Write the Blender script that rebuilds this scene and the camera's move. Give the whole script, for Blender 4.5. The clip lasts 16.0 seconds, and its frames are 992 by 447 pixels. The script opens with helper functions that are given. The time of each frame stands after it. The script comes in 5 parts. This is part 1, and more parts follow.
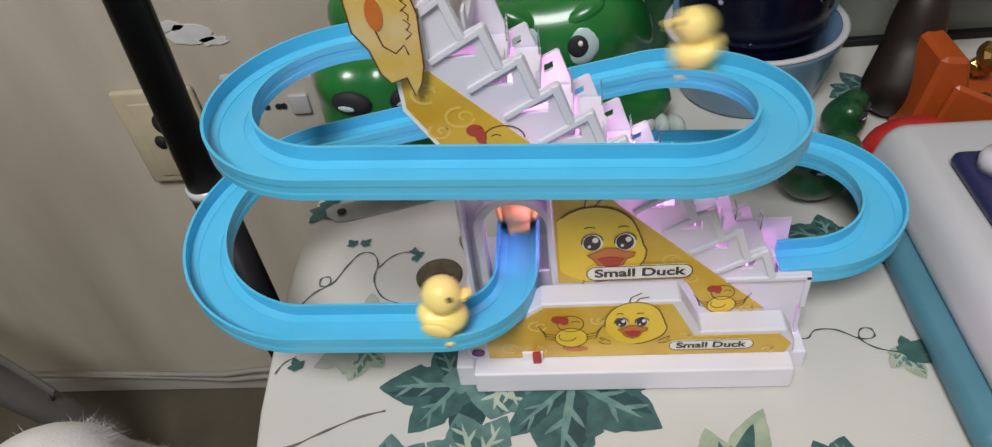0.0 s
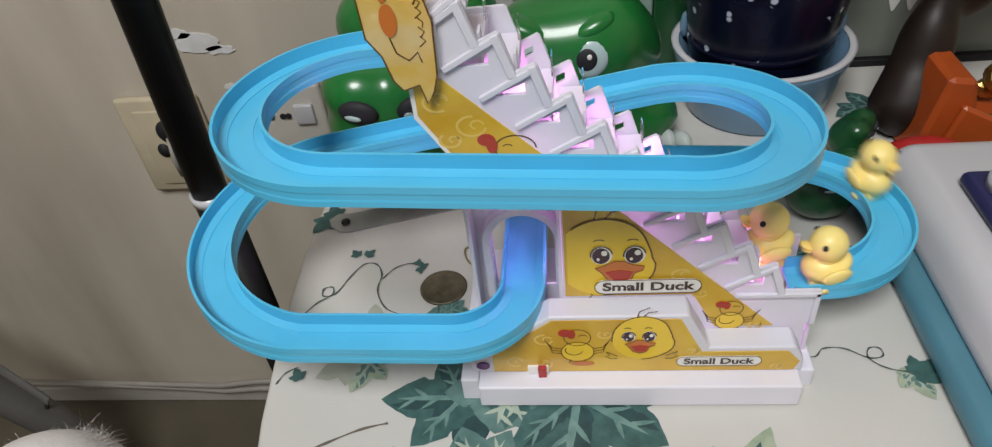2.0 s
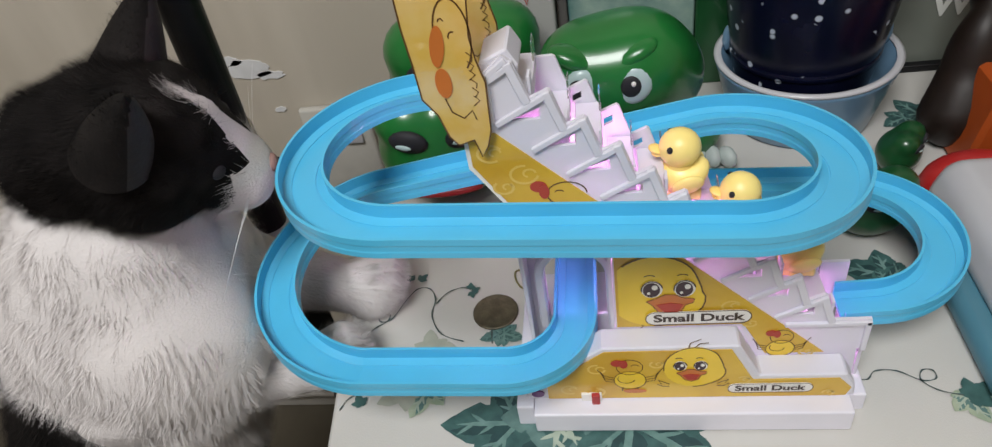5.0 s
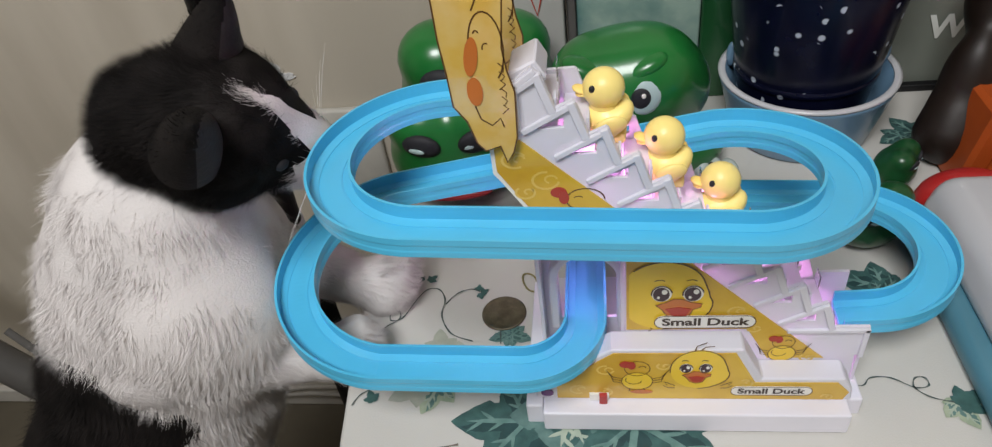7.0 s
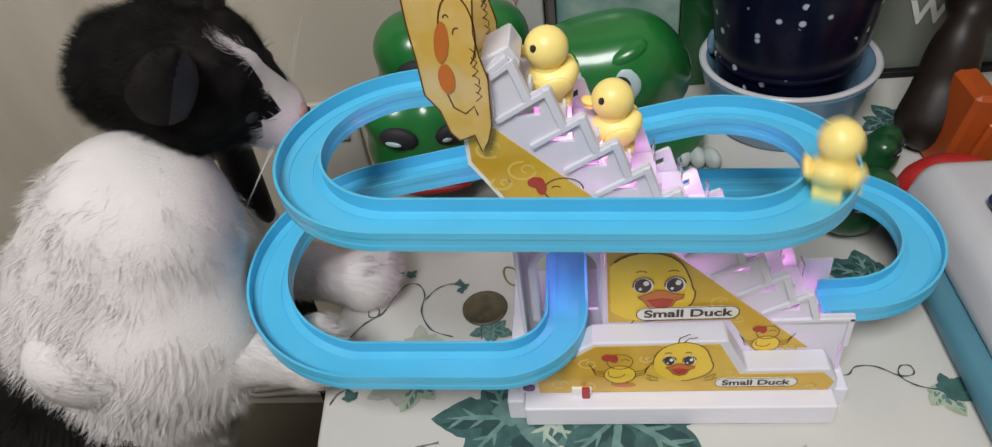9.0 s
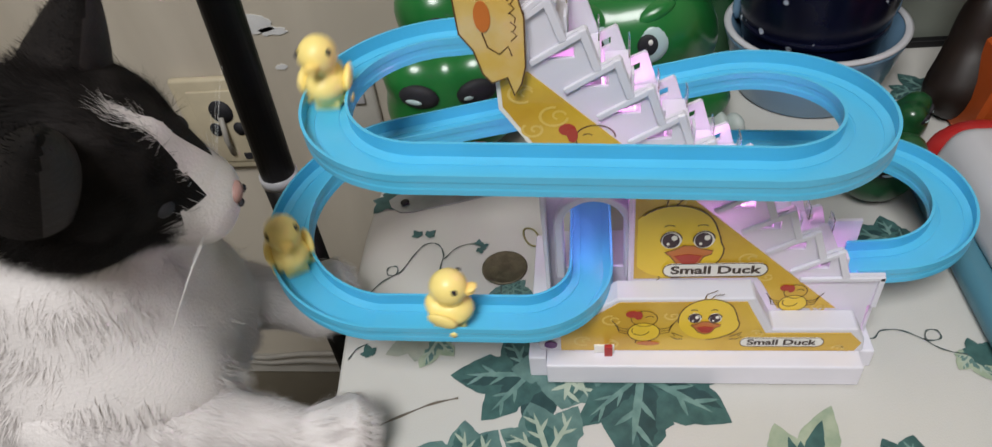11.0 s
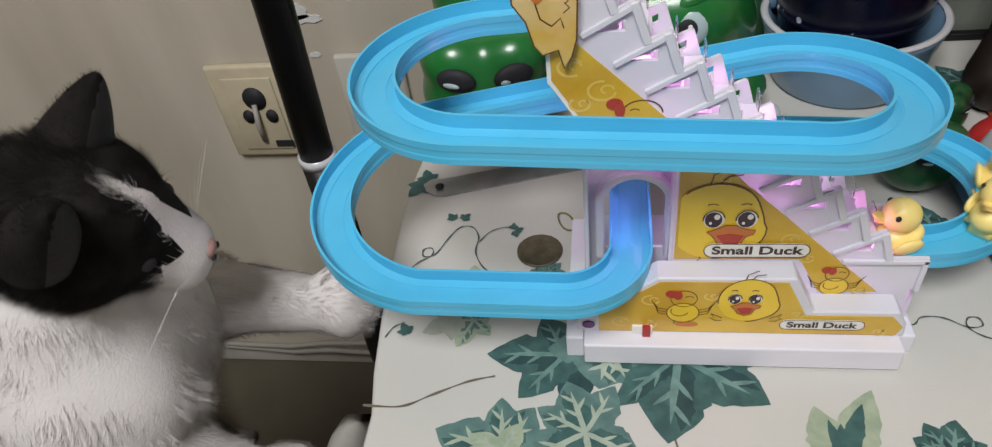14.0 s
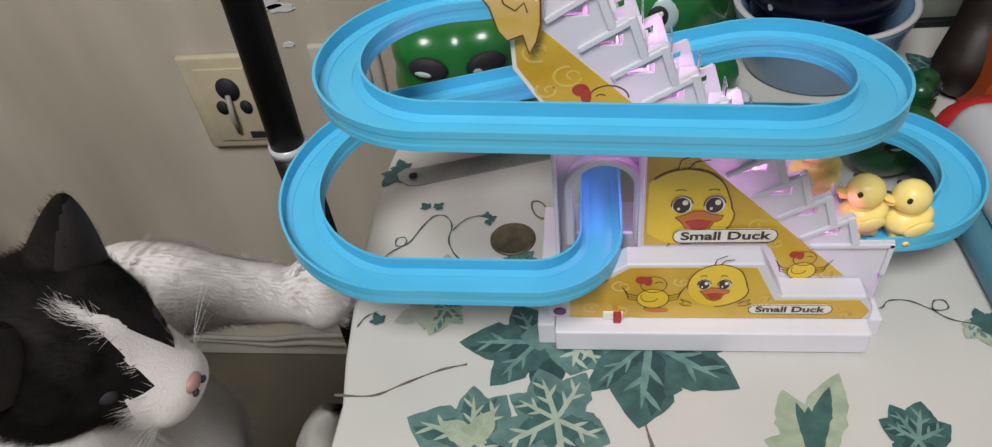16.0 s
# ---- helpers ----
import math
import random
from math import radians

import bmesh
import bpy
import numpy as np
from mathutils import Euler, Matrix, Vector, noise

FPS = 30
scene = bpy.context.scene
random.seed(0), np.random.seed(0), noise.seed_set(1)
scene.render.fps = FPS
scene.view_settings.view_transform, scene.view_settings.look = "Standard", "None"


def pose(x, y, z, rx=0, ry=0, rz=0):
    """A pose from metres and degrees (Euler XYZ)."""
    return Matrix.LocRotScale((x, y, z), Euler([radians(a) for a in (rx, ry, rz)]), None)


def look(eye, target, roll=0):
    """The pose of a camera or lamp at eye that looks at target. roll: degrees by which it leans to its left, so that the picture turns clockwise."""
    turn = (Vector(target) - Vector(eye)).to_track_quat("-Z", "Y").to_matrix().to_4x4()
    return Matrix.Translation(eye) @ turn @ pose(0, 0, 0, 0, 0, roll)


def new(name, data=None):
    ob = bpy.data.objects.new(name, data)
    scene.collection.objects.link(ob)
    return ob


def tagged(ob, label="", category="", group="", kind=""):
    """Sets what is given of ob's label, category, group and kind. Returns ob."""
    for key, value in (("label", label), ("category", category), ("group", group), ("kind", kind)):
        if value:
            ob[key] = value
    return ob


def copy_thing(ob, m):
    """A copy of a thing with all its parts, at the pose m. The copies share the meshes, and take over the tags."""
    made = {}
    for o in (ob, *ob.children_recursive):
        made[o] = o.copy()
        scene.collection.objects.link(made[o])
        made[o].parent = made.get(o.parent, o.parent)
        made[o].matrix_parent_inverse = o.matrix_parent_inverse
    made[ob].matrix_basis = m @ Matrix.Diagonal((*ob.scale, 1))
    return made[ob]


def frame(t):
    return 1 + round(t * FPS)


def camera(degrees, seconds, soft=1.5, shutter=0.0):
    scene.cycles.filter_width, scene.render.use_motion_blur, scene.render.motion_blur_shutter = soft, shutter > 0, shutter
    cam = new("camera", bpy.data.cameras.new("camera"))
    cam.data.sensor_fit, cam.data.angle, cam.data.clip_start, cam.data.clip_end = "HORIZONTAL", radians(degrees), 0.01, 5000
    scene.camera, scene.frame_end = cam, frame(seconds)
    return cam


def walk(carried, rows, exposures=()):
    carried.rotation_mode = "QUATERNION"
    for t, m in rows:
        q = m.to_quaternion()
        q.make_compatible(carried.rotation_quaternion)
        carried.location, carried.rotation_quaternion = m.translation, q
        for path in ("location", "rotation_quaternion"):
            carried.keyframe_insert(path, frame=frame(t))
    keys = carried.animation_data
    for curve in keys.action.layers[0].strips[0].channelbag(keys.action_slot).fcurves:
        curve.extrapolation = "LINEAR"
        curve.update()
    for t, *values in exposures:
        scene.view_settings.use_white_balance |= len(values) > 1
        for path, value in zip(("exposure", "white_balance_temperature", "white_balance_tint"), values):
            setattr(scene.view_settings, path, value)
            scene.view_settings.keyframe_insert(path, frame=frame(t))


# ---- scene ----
# Table top is z = 0, x runs along the toy's plinth, y goes away to the wall.
cam = camera(68.7, 16.0, soft=1.25, shutter=0.5)
PATH = [
    (0, (0.053, -0.21, 0.303), (-0.171, 1.267, -1.027), -8.3),
    (0.5, (0.057, -0.21, 0.304), (-0.169, 1.273, -1.019), -8.3),
    (1, (0.057, -0.209, 0.301), (-0.166, 1.273, -1.023), -8.3),
    (1.5, (0.053, -0.21, 0.301), (-0.166, 1.287, -1.007), -7.6),
    (2, (0.048, -0.21, 0.3), (-0.168, 1.297, -0.996), -7.0),
    (2.5, (0.042, -0.207, 0.297), (-0.189, 1.291, -1.007), -7.2),
    (3, (0.04, -0.208, 0.295), (-0.195, 1.28, -1.02), -7.0),
    (3.5, (0.043, -0.209, 0.295), (-0.194, 1.281, -1.019), -7.3),
    (4, (0.045, -0.205, 0.304), (-0.194, 1.289, -1.003), -8.1),
    (4.2, (0.045, -0.204, 0.312), (-0.219, 1.281, -1.001), -9.8),
    (6.3, (0.038, -0.21, 0.332), (-0.327, 1.262, -0.971), -10.8),
    (6.5, (0.035, -0.216, 0.334), (-0.297, 1.276, -0.956), -9.8),
    (7, (0.033, -0.216, 0.334), (-0.259, 1.276, -0.965), -8.9),
    (7.5, (0.03, -0.215, 0.334), (-0.263, 1.279, -0.963), -8.9),
    (8, (0.033, -0.212, 0.33), (-0.264, 1.275, -0.974), -9.3),
    (8.2, (0.036, -0.21, 0.332), (-0.247, 1.279, -0.973), -9.3),
    (10.3, (0.034, -0.211, 0.316), (-0.205, 1.266, -1.011), -8.5),
    (10.5, (0.03, -0.215, 0.32), (-0.209, 1.265, -1.003), -8.1),
    (11, (0.025, -0.217, 0.314), (-0.244, 1.237, -1.032), -8.3),
    (11.5, (0.02, -0.217, 0.31), (-0.243, 1.212, -1.064), -7.9),
    (12, (0.019, -0.221, 0.309), (-0.264, 1.212, -1.057), -8.5),
    (12.5, (0.01, -0.225, 0.309), (-0.295, 1.201, -1.059), -8.9),
    (13, (0.008, -0.229, 0.305), (-0.292, 1.217, -1.044), -7.9),
    (13.5, (0.015, -0.229, 0.306), (-0.293, 1.23, -1.026), -8.4),
    (14, (0.013, -0.228, 0.308), (-0.298, 1.227, -1.028), -8.4),
    (14.5, (0.018, -0.223, 0.304), (-0.275, 1.22, -1.049), -8.5),
    (15, (0.019, -0.227, 0.305), (-0.277, 1.213, -1.051), -8.5),
    (15.5, (0.019, -0.229, 0.304), (-0.264, 1.215, -1.051), -8.1),
    (16, (0.02, -0.228, 0.305), (-0.25, 1.217, -1.052), -7.9),
]
walk(cam, [(t, look(eye, target, roll)) for t, eye, target, roll in PATH])

# ---- light ----
world = bpy.data.worlds.new("room_light")
scene.world = world
world.use_nodes = True
world.node_tree.nodes["Background"].inputs[0].default_value = (0.97, 0.97, 1.0, 1)
world.node_tree.nodes["Background"].inputs[1].default_value = 0.24
scene.view_settings.exposure = 0.0


def area_lamp(name, eye, target, size, watts, colour):
    lamp = bpy.data.lights.new(name, "AREA")
    lamp.shape, lamp.size, lamp.energy, lamp.color = "DISK", size, watts, colour
    ob = new(name, lamp)
    ob.matrix_world = look(eye, target)
    return ob


area_lamp("ceiling_light", (-0.16, -0.80, 1.40), (-0.06, 0.1, 0.0), 0.60, 23.6, (0.985, 0.985, 0.985))


# ---- materials ----
def material(name, colour, rough=0.5, vary=0.12, scale=40.0, bump=0.0, bump_scale=300.0, metal=0.0,
             second=None, coat=0.0, trans=0.0, sub=0.0, emit=0.0, alpha=1.0, detail=4.0):
    m = bpy.data.materials.new(name)
    m.use_nodes = True
    nt = m.node_tree
    b = nt.nodes["Principled BSDF"]
    b.inputs["Roughness"].default_value = rough
    b.inputs["Metallic"].default_value = metal
    b.inputs["Coat Weight"].default_value = coat
    b.inputs["Transmission Weight"].default_value = trans
    b.inputs["Alpha"].default_value = alpha
    if sub:
        b.inputs["Subsurface Weight"].default_value = sub
        b.inputs["Subsurface Radius"].default_value = (0.004, 0.003, 0.003)
    c = (*colour, 1)
    c2 = (*second, 1) if second else (*[x * (1 - vary) for x in colour], 1)
    tex = nt.nodes.new("ShaderNodeTexCoord")
    n = nt.nodes.new("ShaderNodeTexNoise")
    n.inputs["Scale"].default_value, n.inputs["Detail"].default_value = scale, detail
    nt.links.new(tex.outputs["Object"], n.inputs["Vector"])
    ramp = nt.nodes.new("ShaderNodeValToRGB")
    ramp.color_ramp.elements[0].position, ramp.color_ramp.elements[1].position = 0.35, 0.65
    ramp.color_ramp.elements[0].color, ramp.color_ramp.elements[1].color = c2, c
    nt.links.new(n.outputs["Fac"], ramp.inputs["Fac"])
    nt.links.new(ramp.outputs["Color"], b.inputs["Base Color"])
    if emit:
        b.inputs["Emission Color"].default_value = c
        b.inputs["Emission Strength"].default_value = emit
    if bump:
        n2 = nt.nodes.new("ShaderNodeTexNoise")
        n2.inputs["Scale"].default_value, n2.inputs["Detail"].default_value = bump_scale, 6
        nt.links.new(tex.outputs["Object"], n2.inputs["Vector"])
        bn = nt.nodes.new("ShaderNodeBump")
        bn.inputs["Strength"].default_value, bn.inputs["Distance"].default_value = bump, 0.001
        nt.links.new(n2.outputs["Fac"], bn.inputs["Height"])
        nt.links.new(bn.outputs["Normal"], b.inputs["Normal"])
    return m


M_BLUE = material("blue_plastic", (0.085, 0.50, 0.78), 0.30, 0.06, 30, 0.03, 200, coat=0.2, sub=0.0)
M_WHITE = material("white_plastic", (0.78, 0.76, 0.84), 0.35, 0.04, 30, 0.02, 200, coat=0.15)
M_DUCK = material("duck_yellow", (0.97, 0.78, 0.26), 0.40, 0.05, 60, 0.02, 200, coat=0.15)
M_BEAK = material("duck_beak", (0.95, 0.70, 0.21), 0.45, 0.06, 60)
M_CLEAR = material("clear_plastic", (0.95, 0.95, 0.97), 0.08, 0.0, 10, trans=0.95)
M_CLEAR.node_tree.nodes["Principled BSDF"].inputs["IOR"].default_value = 1.12
M_CLOTH = material("cloth_cream", (0.59, 0.575, 0.54), 0.42, 0.06, 9, 0.12, 900)
M_WALL = material("wall_paint", (0.53, 0.48, 0.40), 0.75, 0.0, 7, 0.25, 60, detail=5, second=(0.34, 0.295, 0.23))


def streaked(m, lift):
    """Draws a material's blotches out into upright streaks."""
    nt = m.node_tree
    tex = [n for n in nt.nodes if n.bl_idname == "ShaderNodeTexCoord"][0]
    blotch = [n for n in nt.nodes if n.bl_idname == "ShaderNodeTexNoise"][0]
    stretch = nt.nodes.new("ShaderNodeMapping")
    stretch.inputs["Scale"].default_value = (1, 1, lift)
    nt.links.new(tex.outputs["Object"], stretch.inputs["Vector"])
    nt.links.new(stretch.outputs["Vector"], blotch.inputs["Vector"])
    ramp = [n for n in nt.nodes if n.bl_idname == "ShaderNodeValToRGB"][0].color_ramp
    ramp.elements[0].position, ramp.elements[1].position = 0.26, 0.56


streaked(M_WALL, 0.22)
M_FLOOR = material("floor_brown", (0.10, 0.085, 0.06), 0.55, 0.25, 12, 0.1, 90)
M_BLACK = material("black_paint", (0.008, 0.008, 0.009), 0.42, 0.2, 60, 0.05, 200)
M_BLACK.node_tree.nodes["Principled BSDF"].inputs["Specular IOR Level"].default_value = 0.3
M_GREEN = material("green_rubber", (0.012, 0.155, 0.030), 0.28, 0.2, 25, 0.03, 150, coat=0.25)
M_NAVY = material("navy_glaze", (0.004, 0.005, 0.020), 0.25, 0.3, 50, 0.03, 100)
M_NAVY.node_tree.nodes["Principled BSDF"].inputs["Specular IOR Level"].default_value = 0.3
M_PALE = material("pale_blue_glaze", (0.15, 0.27, 0.40), 0.3, 0.1, 25, 0.03, 100, coat=0.3)
M_WHITEISH = material("white_enamel", (0.54, 0.54, 0.57), 0.3, 0.06, 10, coat=0.3)
M_NAVYPLAST = material("navy_plastic", (0.02, 0.022, 0.09), 0.4, 0.1, 40)
M_RED = material("red_plastic", (0.42, 0.02, 0.02), 0.35, 0.1, 40)
M_STICK = material("yellow_sticker", (0.68, 0.44, 0.04), 0.3, 0.0, 34, second=(0.56, 0.32, 0.02), coat=0.4)


# ---- building helpers ----
def part(name, bm, mat, parent=None, label="", smooth=True, m=None):
    bmesh.ops.recalc_face_normals(bm, faces=bm.faces)
    me = bpy.data.meshes.new(name)
    bm.to_mesh(me)
    bm.free()
    for p in me.polygons:
        p.use_smooth = smooth
    me.materials.append(mat)
    ob = new(name, me)
    if parent:
        ob.parent = parent
    if m is not None:
        ob.matrix_basis = m
    if label:
        ob["label"] = label
    return ob


def thing(name, label, category, m=None, group="", kind=""):
    ob = new(name)
    ob.empty_display_size = 0.01
    if m is not None:
        ob.matrix_basis = m
    return tagged(ob, label, category, group, kind)


def bevel(bm, w, segments=2, angle=40):
    es = [e for e in bm.edges if len(e.link_faces) == 2 and e.calc_face_angle(0) > radians(angle)]
    if es:
        bmesh.ops.bevel(bm, geom=es, offset=w, segments=segments, profile=0.5, affect="EDGES", clamp_overlap=True)
    return bm


def box(x0, y0, z0, x1, y1, z1, w=0.0, bm=None):
    b = bmesh.new()
    bmesh.ops.create_cube(b, size=1, matrix=Matrix.Translation(((x0 + x1) / 2, (y0 + y1) / 2, (z0 + z1) / 2)) @ Matrix.Diagonal((x1 - x0, y1 - y0, z1 - z0, 1)))
    if w:
        bevel(b, w)
    return merge(bm, b) if bm else b


def merge(a, b):
    me = bpy.data.meshes.new("tmp")
    b.to_mesh(me)
    b.free()
    a.from_mesh(me)
    bpy.data.meshes.remove(me)
    return a


def prism(outline, y0, y1, w=0.0, holes=()):
    """A plate with an outline in x and z, from y0 to y1."""
    bm = bmesh.new()
    vs = [bm.verts.new((x, y0, z)) for x, z in outline]
    es = [bm.edges.new((vs[i], vs[(i + 1) % len(vs)])) for i in range(len(vs))]
    for h in holes:
        hv = [bm.verts.new((x, y0, z)) for x, z in h]
        es += [bm.edges.new((hv[i], hv[(i + 1) % len(hv)])) for i in range(len(hv))]
    bmesh.ops.triangle_fill(bm, edges=es, use_beauty=True, use_dissolve=False)
    if abs(y1 - y0) > 1e-9:
        r = bmesh.ops.extrude_face_region(bm, geom=bm.faces[:])
        bmesh.ops.translate(bm, vec=(0, y1 - y0, 0), verts=[v for v in r["geom"] if isinstance(v, bmesh.types.BMVert)])
    bmesh.ops.dissolve_limit(bm, angle_limit=radians(1), verts=bm.verts, edges=bm.edges)
    if w:
        bmesh.ops.recalc_face_normals(bm, faces=bm.faces)
        bevel(bm, w, 1)
    return bm


def flat(outline, z=0.0):
    bm = bmesh.new()
    bm.faces.new([bm.verts.new((x, y, z)) for x, y in outline])
    bmesh.ops.triangulate(bm, faces=bm.faces[:])
    return bm


def sweep(section, line, closed=True, caps=(True, True)):
    """A section (across, up) carried along a line of points; up stays up."""
    bm = bmesh.new()
    rings = []
    n = len(line)
    for i, p in enumerate(line):
        d = Vector(line[min(i + 1, n - 1)]) - Vector(line[max(i - 1, 0)])
        side = Vector((d.y, -d.x, 0)).normalized()
        rings.append([bm.verts.new(Vector(p) + side * a + Vector((0, 0, u))) for a, u in section])
    k = len(section)
    for r, q in zip(rings, rings[1:]):
        for j in range(k if closed else k - 1):
            bm.faces.new((r[j], r[(j + 1) % k], q[(j + 1) % k], q[j]))
    if closed:
        if caps[0]:
            bm.faces.new(rings[0])
        if caps[1]:
            bm.faces.new(rings[-1][::-1])
    return bm


def tube(line, r, n=10, taper=None):
    bm = bmesh.new()
    rings = []
    up = Vector((0, 0, 1))
    for i, p in enumerate(line):
        d = (Vector(line[min(i + 1, len(line) - 1)]) - Vector(line[max(i - 1, 0)])).normalized()
        a = d.cross(up if abs(d.z) < 0.95 else Vector((0, 1, 0))).normalized()
        b = d.cross(a)
        rr = taper[i] if taper else r
        rings.append([bm.verts.new(Vector(p) + (a * math.cos(2 * math.pi * j / n) + b * math.sin(2 * math.pi * j / n)) * rr) for j in range(n)])
    for r0, r1 in zip(rings, rings[1:]):
        for j in range(n):
            bm.faces.new((r0[j], r0[(j + 1) % n], r1[(j + 1) % n], r1[j]))
    bm.faces.new(rings[0]), bm.faces.new(rings[-1][::-1])
    return bm


def lathe(profile, n=40, centre=(0, 0, 0)):
    """A turned form from (radius, height) pairs."""
    bm = bmesh.new()
    rings = []
    for r, z in profile:
        if r < 1e-6:
            rings.append([bm.verts.new((centre[0], centre[1], centre[2] + z))])
        else:
            rings.append([bm.verts.new((centre[0] + r * math.cos(2 * math.pi * j / n), centre[1] + r * math.sin(2 * math.pi * j / n), centre[2] + z)) for j in range(n)])
    for a, b in zip(rings, rings[1:]):
        for j in range(n):
            f = [a[j % len(a)], a[(j + 1) % len(a)], b[(j + 1) % len(b)], b[j % len(b)]]
            f = list(dict.fromkeys(f))
            if len(f) > 2:
                bm.faces.new(f)
    return bm


def blob(c, r, rot=(0, 0, 0), seg=20, rings=14, power=1.0, bm=None):
    """An ellipsoid."""
    b = bmesh.new()
    bmesh.ops.create_uvsphere(b, u_segments=seg, v_segments=rings, radius=1)
    bmesh.ops.transform(b, matrix=pose(*c, *rot) @ Matrix.Diagonal((*r, 1)), verts=b.verts)
    return merge(bm, b) if bm else b


def ellipse(cx, cy, rx, ry, n=28, a0=0.0):
    return [(cx + rx * math.cos(2 * math.pi * i / n + a0), cy + ry * math.sin(2 * math.pi * i / n + a0)) for i in range(n)]


# ---- setting ----
FLOOR_Z = -0.46


def setting():
    for name, b, label, cat_ in (("wall_north", (-1.6, 0.345, FLOOR_Z, 1.2, 0.45, 1.9), "cream painted plaster wall with stains and flaked paint", "wall"), ("wall_east", (1.2, -1.6, FLOOR_Z, 1.3, 0.45, 1.9), "cream painted plaster wall", "wall"),
                                 ("wall_west", (-1.7, -1.6, FLOOR_Z, -1.6, 0.45, 1.9), "cream painted plaster wall", "wall"), ("wall_south", (-1.7, -1.7, FLOOR_Z, 1.3, -1.6, 1.9), "cream painted plaster wall", "wall"),
                                 ("floor", (-1.7, -1.7, FLOOR_Z - 0.05, 1.3, 0.45, FLOOR_Z), "brown floor in shade", "floor"), ("ceiling", (-1.7, -1.7, 1.9, 1.3, 0.45, 1.95), "plain painted ceiling", "ceiling")):
        tagged(part(name, box(*b), M_FLOOR if name == "floor" else M_WALL, smooth=False), label, cat_, kind="structure")


setting()


def table():
    t = thing("table", "low dark wooden side table under a printed cloth", "table")
    part("tabletop", box(-0.105, -0.30, -0.035, 0.75, 0.325, -0.0125, 0.002), M_DARKWOOD, t)
    for x in (-0.098, 0.70):
        for y in (-0.26, 0.05, 0.30):
            part("leg", box(x - 0.012, y - 0.016, FLOOR_Z, x + 0.012, y + 0.016, -0.0352, 0.003), M_DARKWOOD, t)
    return t


M_DARKWOOD = material("dark_stained_wood", (0.030, 0.024, 0.020), 0.6, 0.4, 30, 0.2, 80)
table()
cloth = thing("tablecloth", "cream vinyl tablecloth printed with green ivy leaves", "tablecloth")


def cloth_sheet():
    edge = [(-0.1060, -0.305), (-0.1070, -0.034), (-0.1120, -0.008), (-0.1165, 0.030), (-0.1205, 0.075), (-0.1225, 0.115), (-0.1215, 0.160), (-0.1160, 0.220), (-0.100, 0.300), (-0.080, 0.328), (0.753, 0.328), (0.753, -0.305)]
    top = flat(edge, 0.0)
    bmesh.ops.dissolve_limit(top, angle_limit=radians(1), verts=top.verts, edges=top.edges)
    r = bmesh.ops.extrude_face_region(top, geom=top.faces[:])
    bmesh.ops.translate(top, vec=(0, 0, -0.012), verts=[v for v in r["geom"] if isinstance(v, bmesh.types.BMVert)])
    bmesh.ops.recalc_face_normals(top, faces=top.faces)
    part("cloth", bevel(top, 0.0028, 3), M_CLOTH, cloth)
    bm = bmesh.new()
    rows_ = []
    for i in range(30):
        y = -0.033 - 0.27 * i / 29
        out = 0.026 + 0.006 * math.sin(i * 0.9) + (0.006 if i < 3 else 0)
        rows_.append([bm.verts.new((-0.1045 - out * f ** 0.15, y, -0.0015 - 0.16 * f)) for f in (0, 0.002, 0.01, 0.04, 0.1, 0.2, 0.4, 0.7, 1.0)])
    for a, b in zip(rows_, rows_[1:]):
        for j in range(8):
            bm.faces.new((a[j], a[j + 1], b[j + 1], b[j]))
    bmesh.ops.solidify(bm, geom=bm.faces[:], thickness=0.0012)
    part("hanging_edge", bm, M_CLOTH, cloth)


cloth_sheet()

# ---- the track's centre line: plan pieces with the rim's height at their ends ----
RU, YC = 0.050, 0.0475


def arc(cx, cy, r, a0, a1, n):
    return [(cx + r * math.cos(radians(a0 + (a1 - a0) * i / n)), cy + r * math.sin(radians(a0 + (a1 - a0) * i / n))) for i in range(n + 1)]


def line(p, q, n):
    return [(p[0] + (q[0] - p[0]) * i / n, p[1] + (q[1] - p[1]) * i / n) for i in range(n + 1)]


PIECES = [
    ("top_straight", line((0.0, YC + RU), (-0.04, YC + RU), 6), 0.153, 0.151),
    ("upper_left_bend", arc(-0.04, YC, RU, 90, 270, 56), 0.151, 0.150),
    ("upper_front_straight", line((-0.04, YC - RU), (0.0875, YC - RU), 10), 0.150, 0.1425),
    ("upper_right_bend", arc(0.0875, YC, RU, -90, 90, 56), 0.1425, 0.1245),
    ("back_straight", line((0.0875, YC + RU), (-0.079, YC + RU), 12), 0.1245, 0.094),
    ("lower_left_bend", arc(-0.079, YC, RU, 90, 270, 56), 0.094, 0.062),
    ("lower_front_straight", line((-0.079, YC - RU), (-0.010, YC - RU), 8), 0.062, 0.060),
    ("tunnel_bend", arc(-0.010, YC - RU + 0.033, 0.033, -90, 0, 28), 0.060, 0.058),
    ("tunnel_straight", line((0.023, YC - RU + 0.033), (0.023, 0.090), 6), 0.058, 0.058),
    ("rear_bend", arc(0.058, 0.090, 0.035, 180, 90, 24), 0.058, 0.060),
    ("rear_straight", line((0.058, 0.125), (0.168, 0.125), 10), 0.060, 0.054),
    ("lower_right_bend", arc(0.168, 0.0855, 0.0395, 90, -90, 48), 0.054, 0.045),
    ("landing_straight", line((0.168, 0.046), (0.150, 0.046), 4), 0.045, 0.044),
]


def piece_line(p):
    pts = p[1]
    n = len(pts) - 1
    return [(x, y, p[2] + (p[3] - p[2]) * i / n) for i, (x, y) in enumerate(pts)]


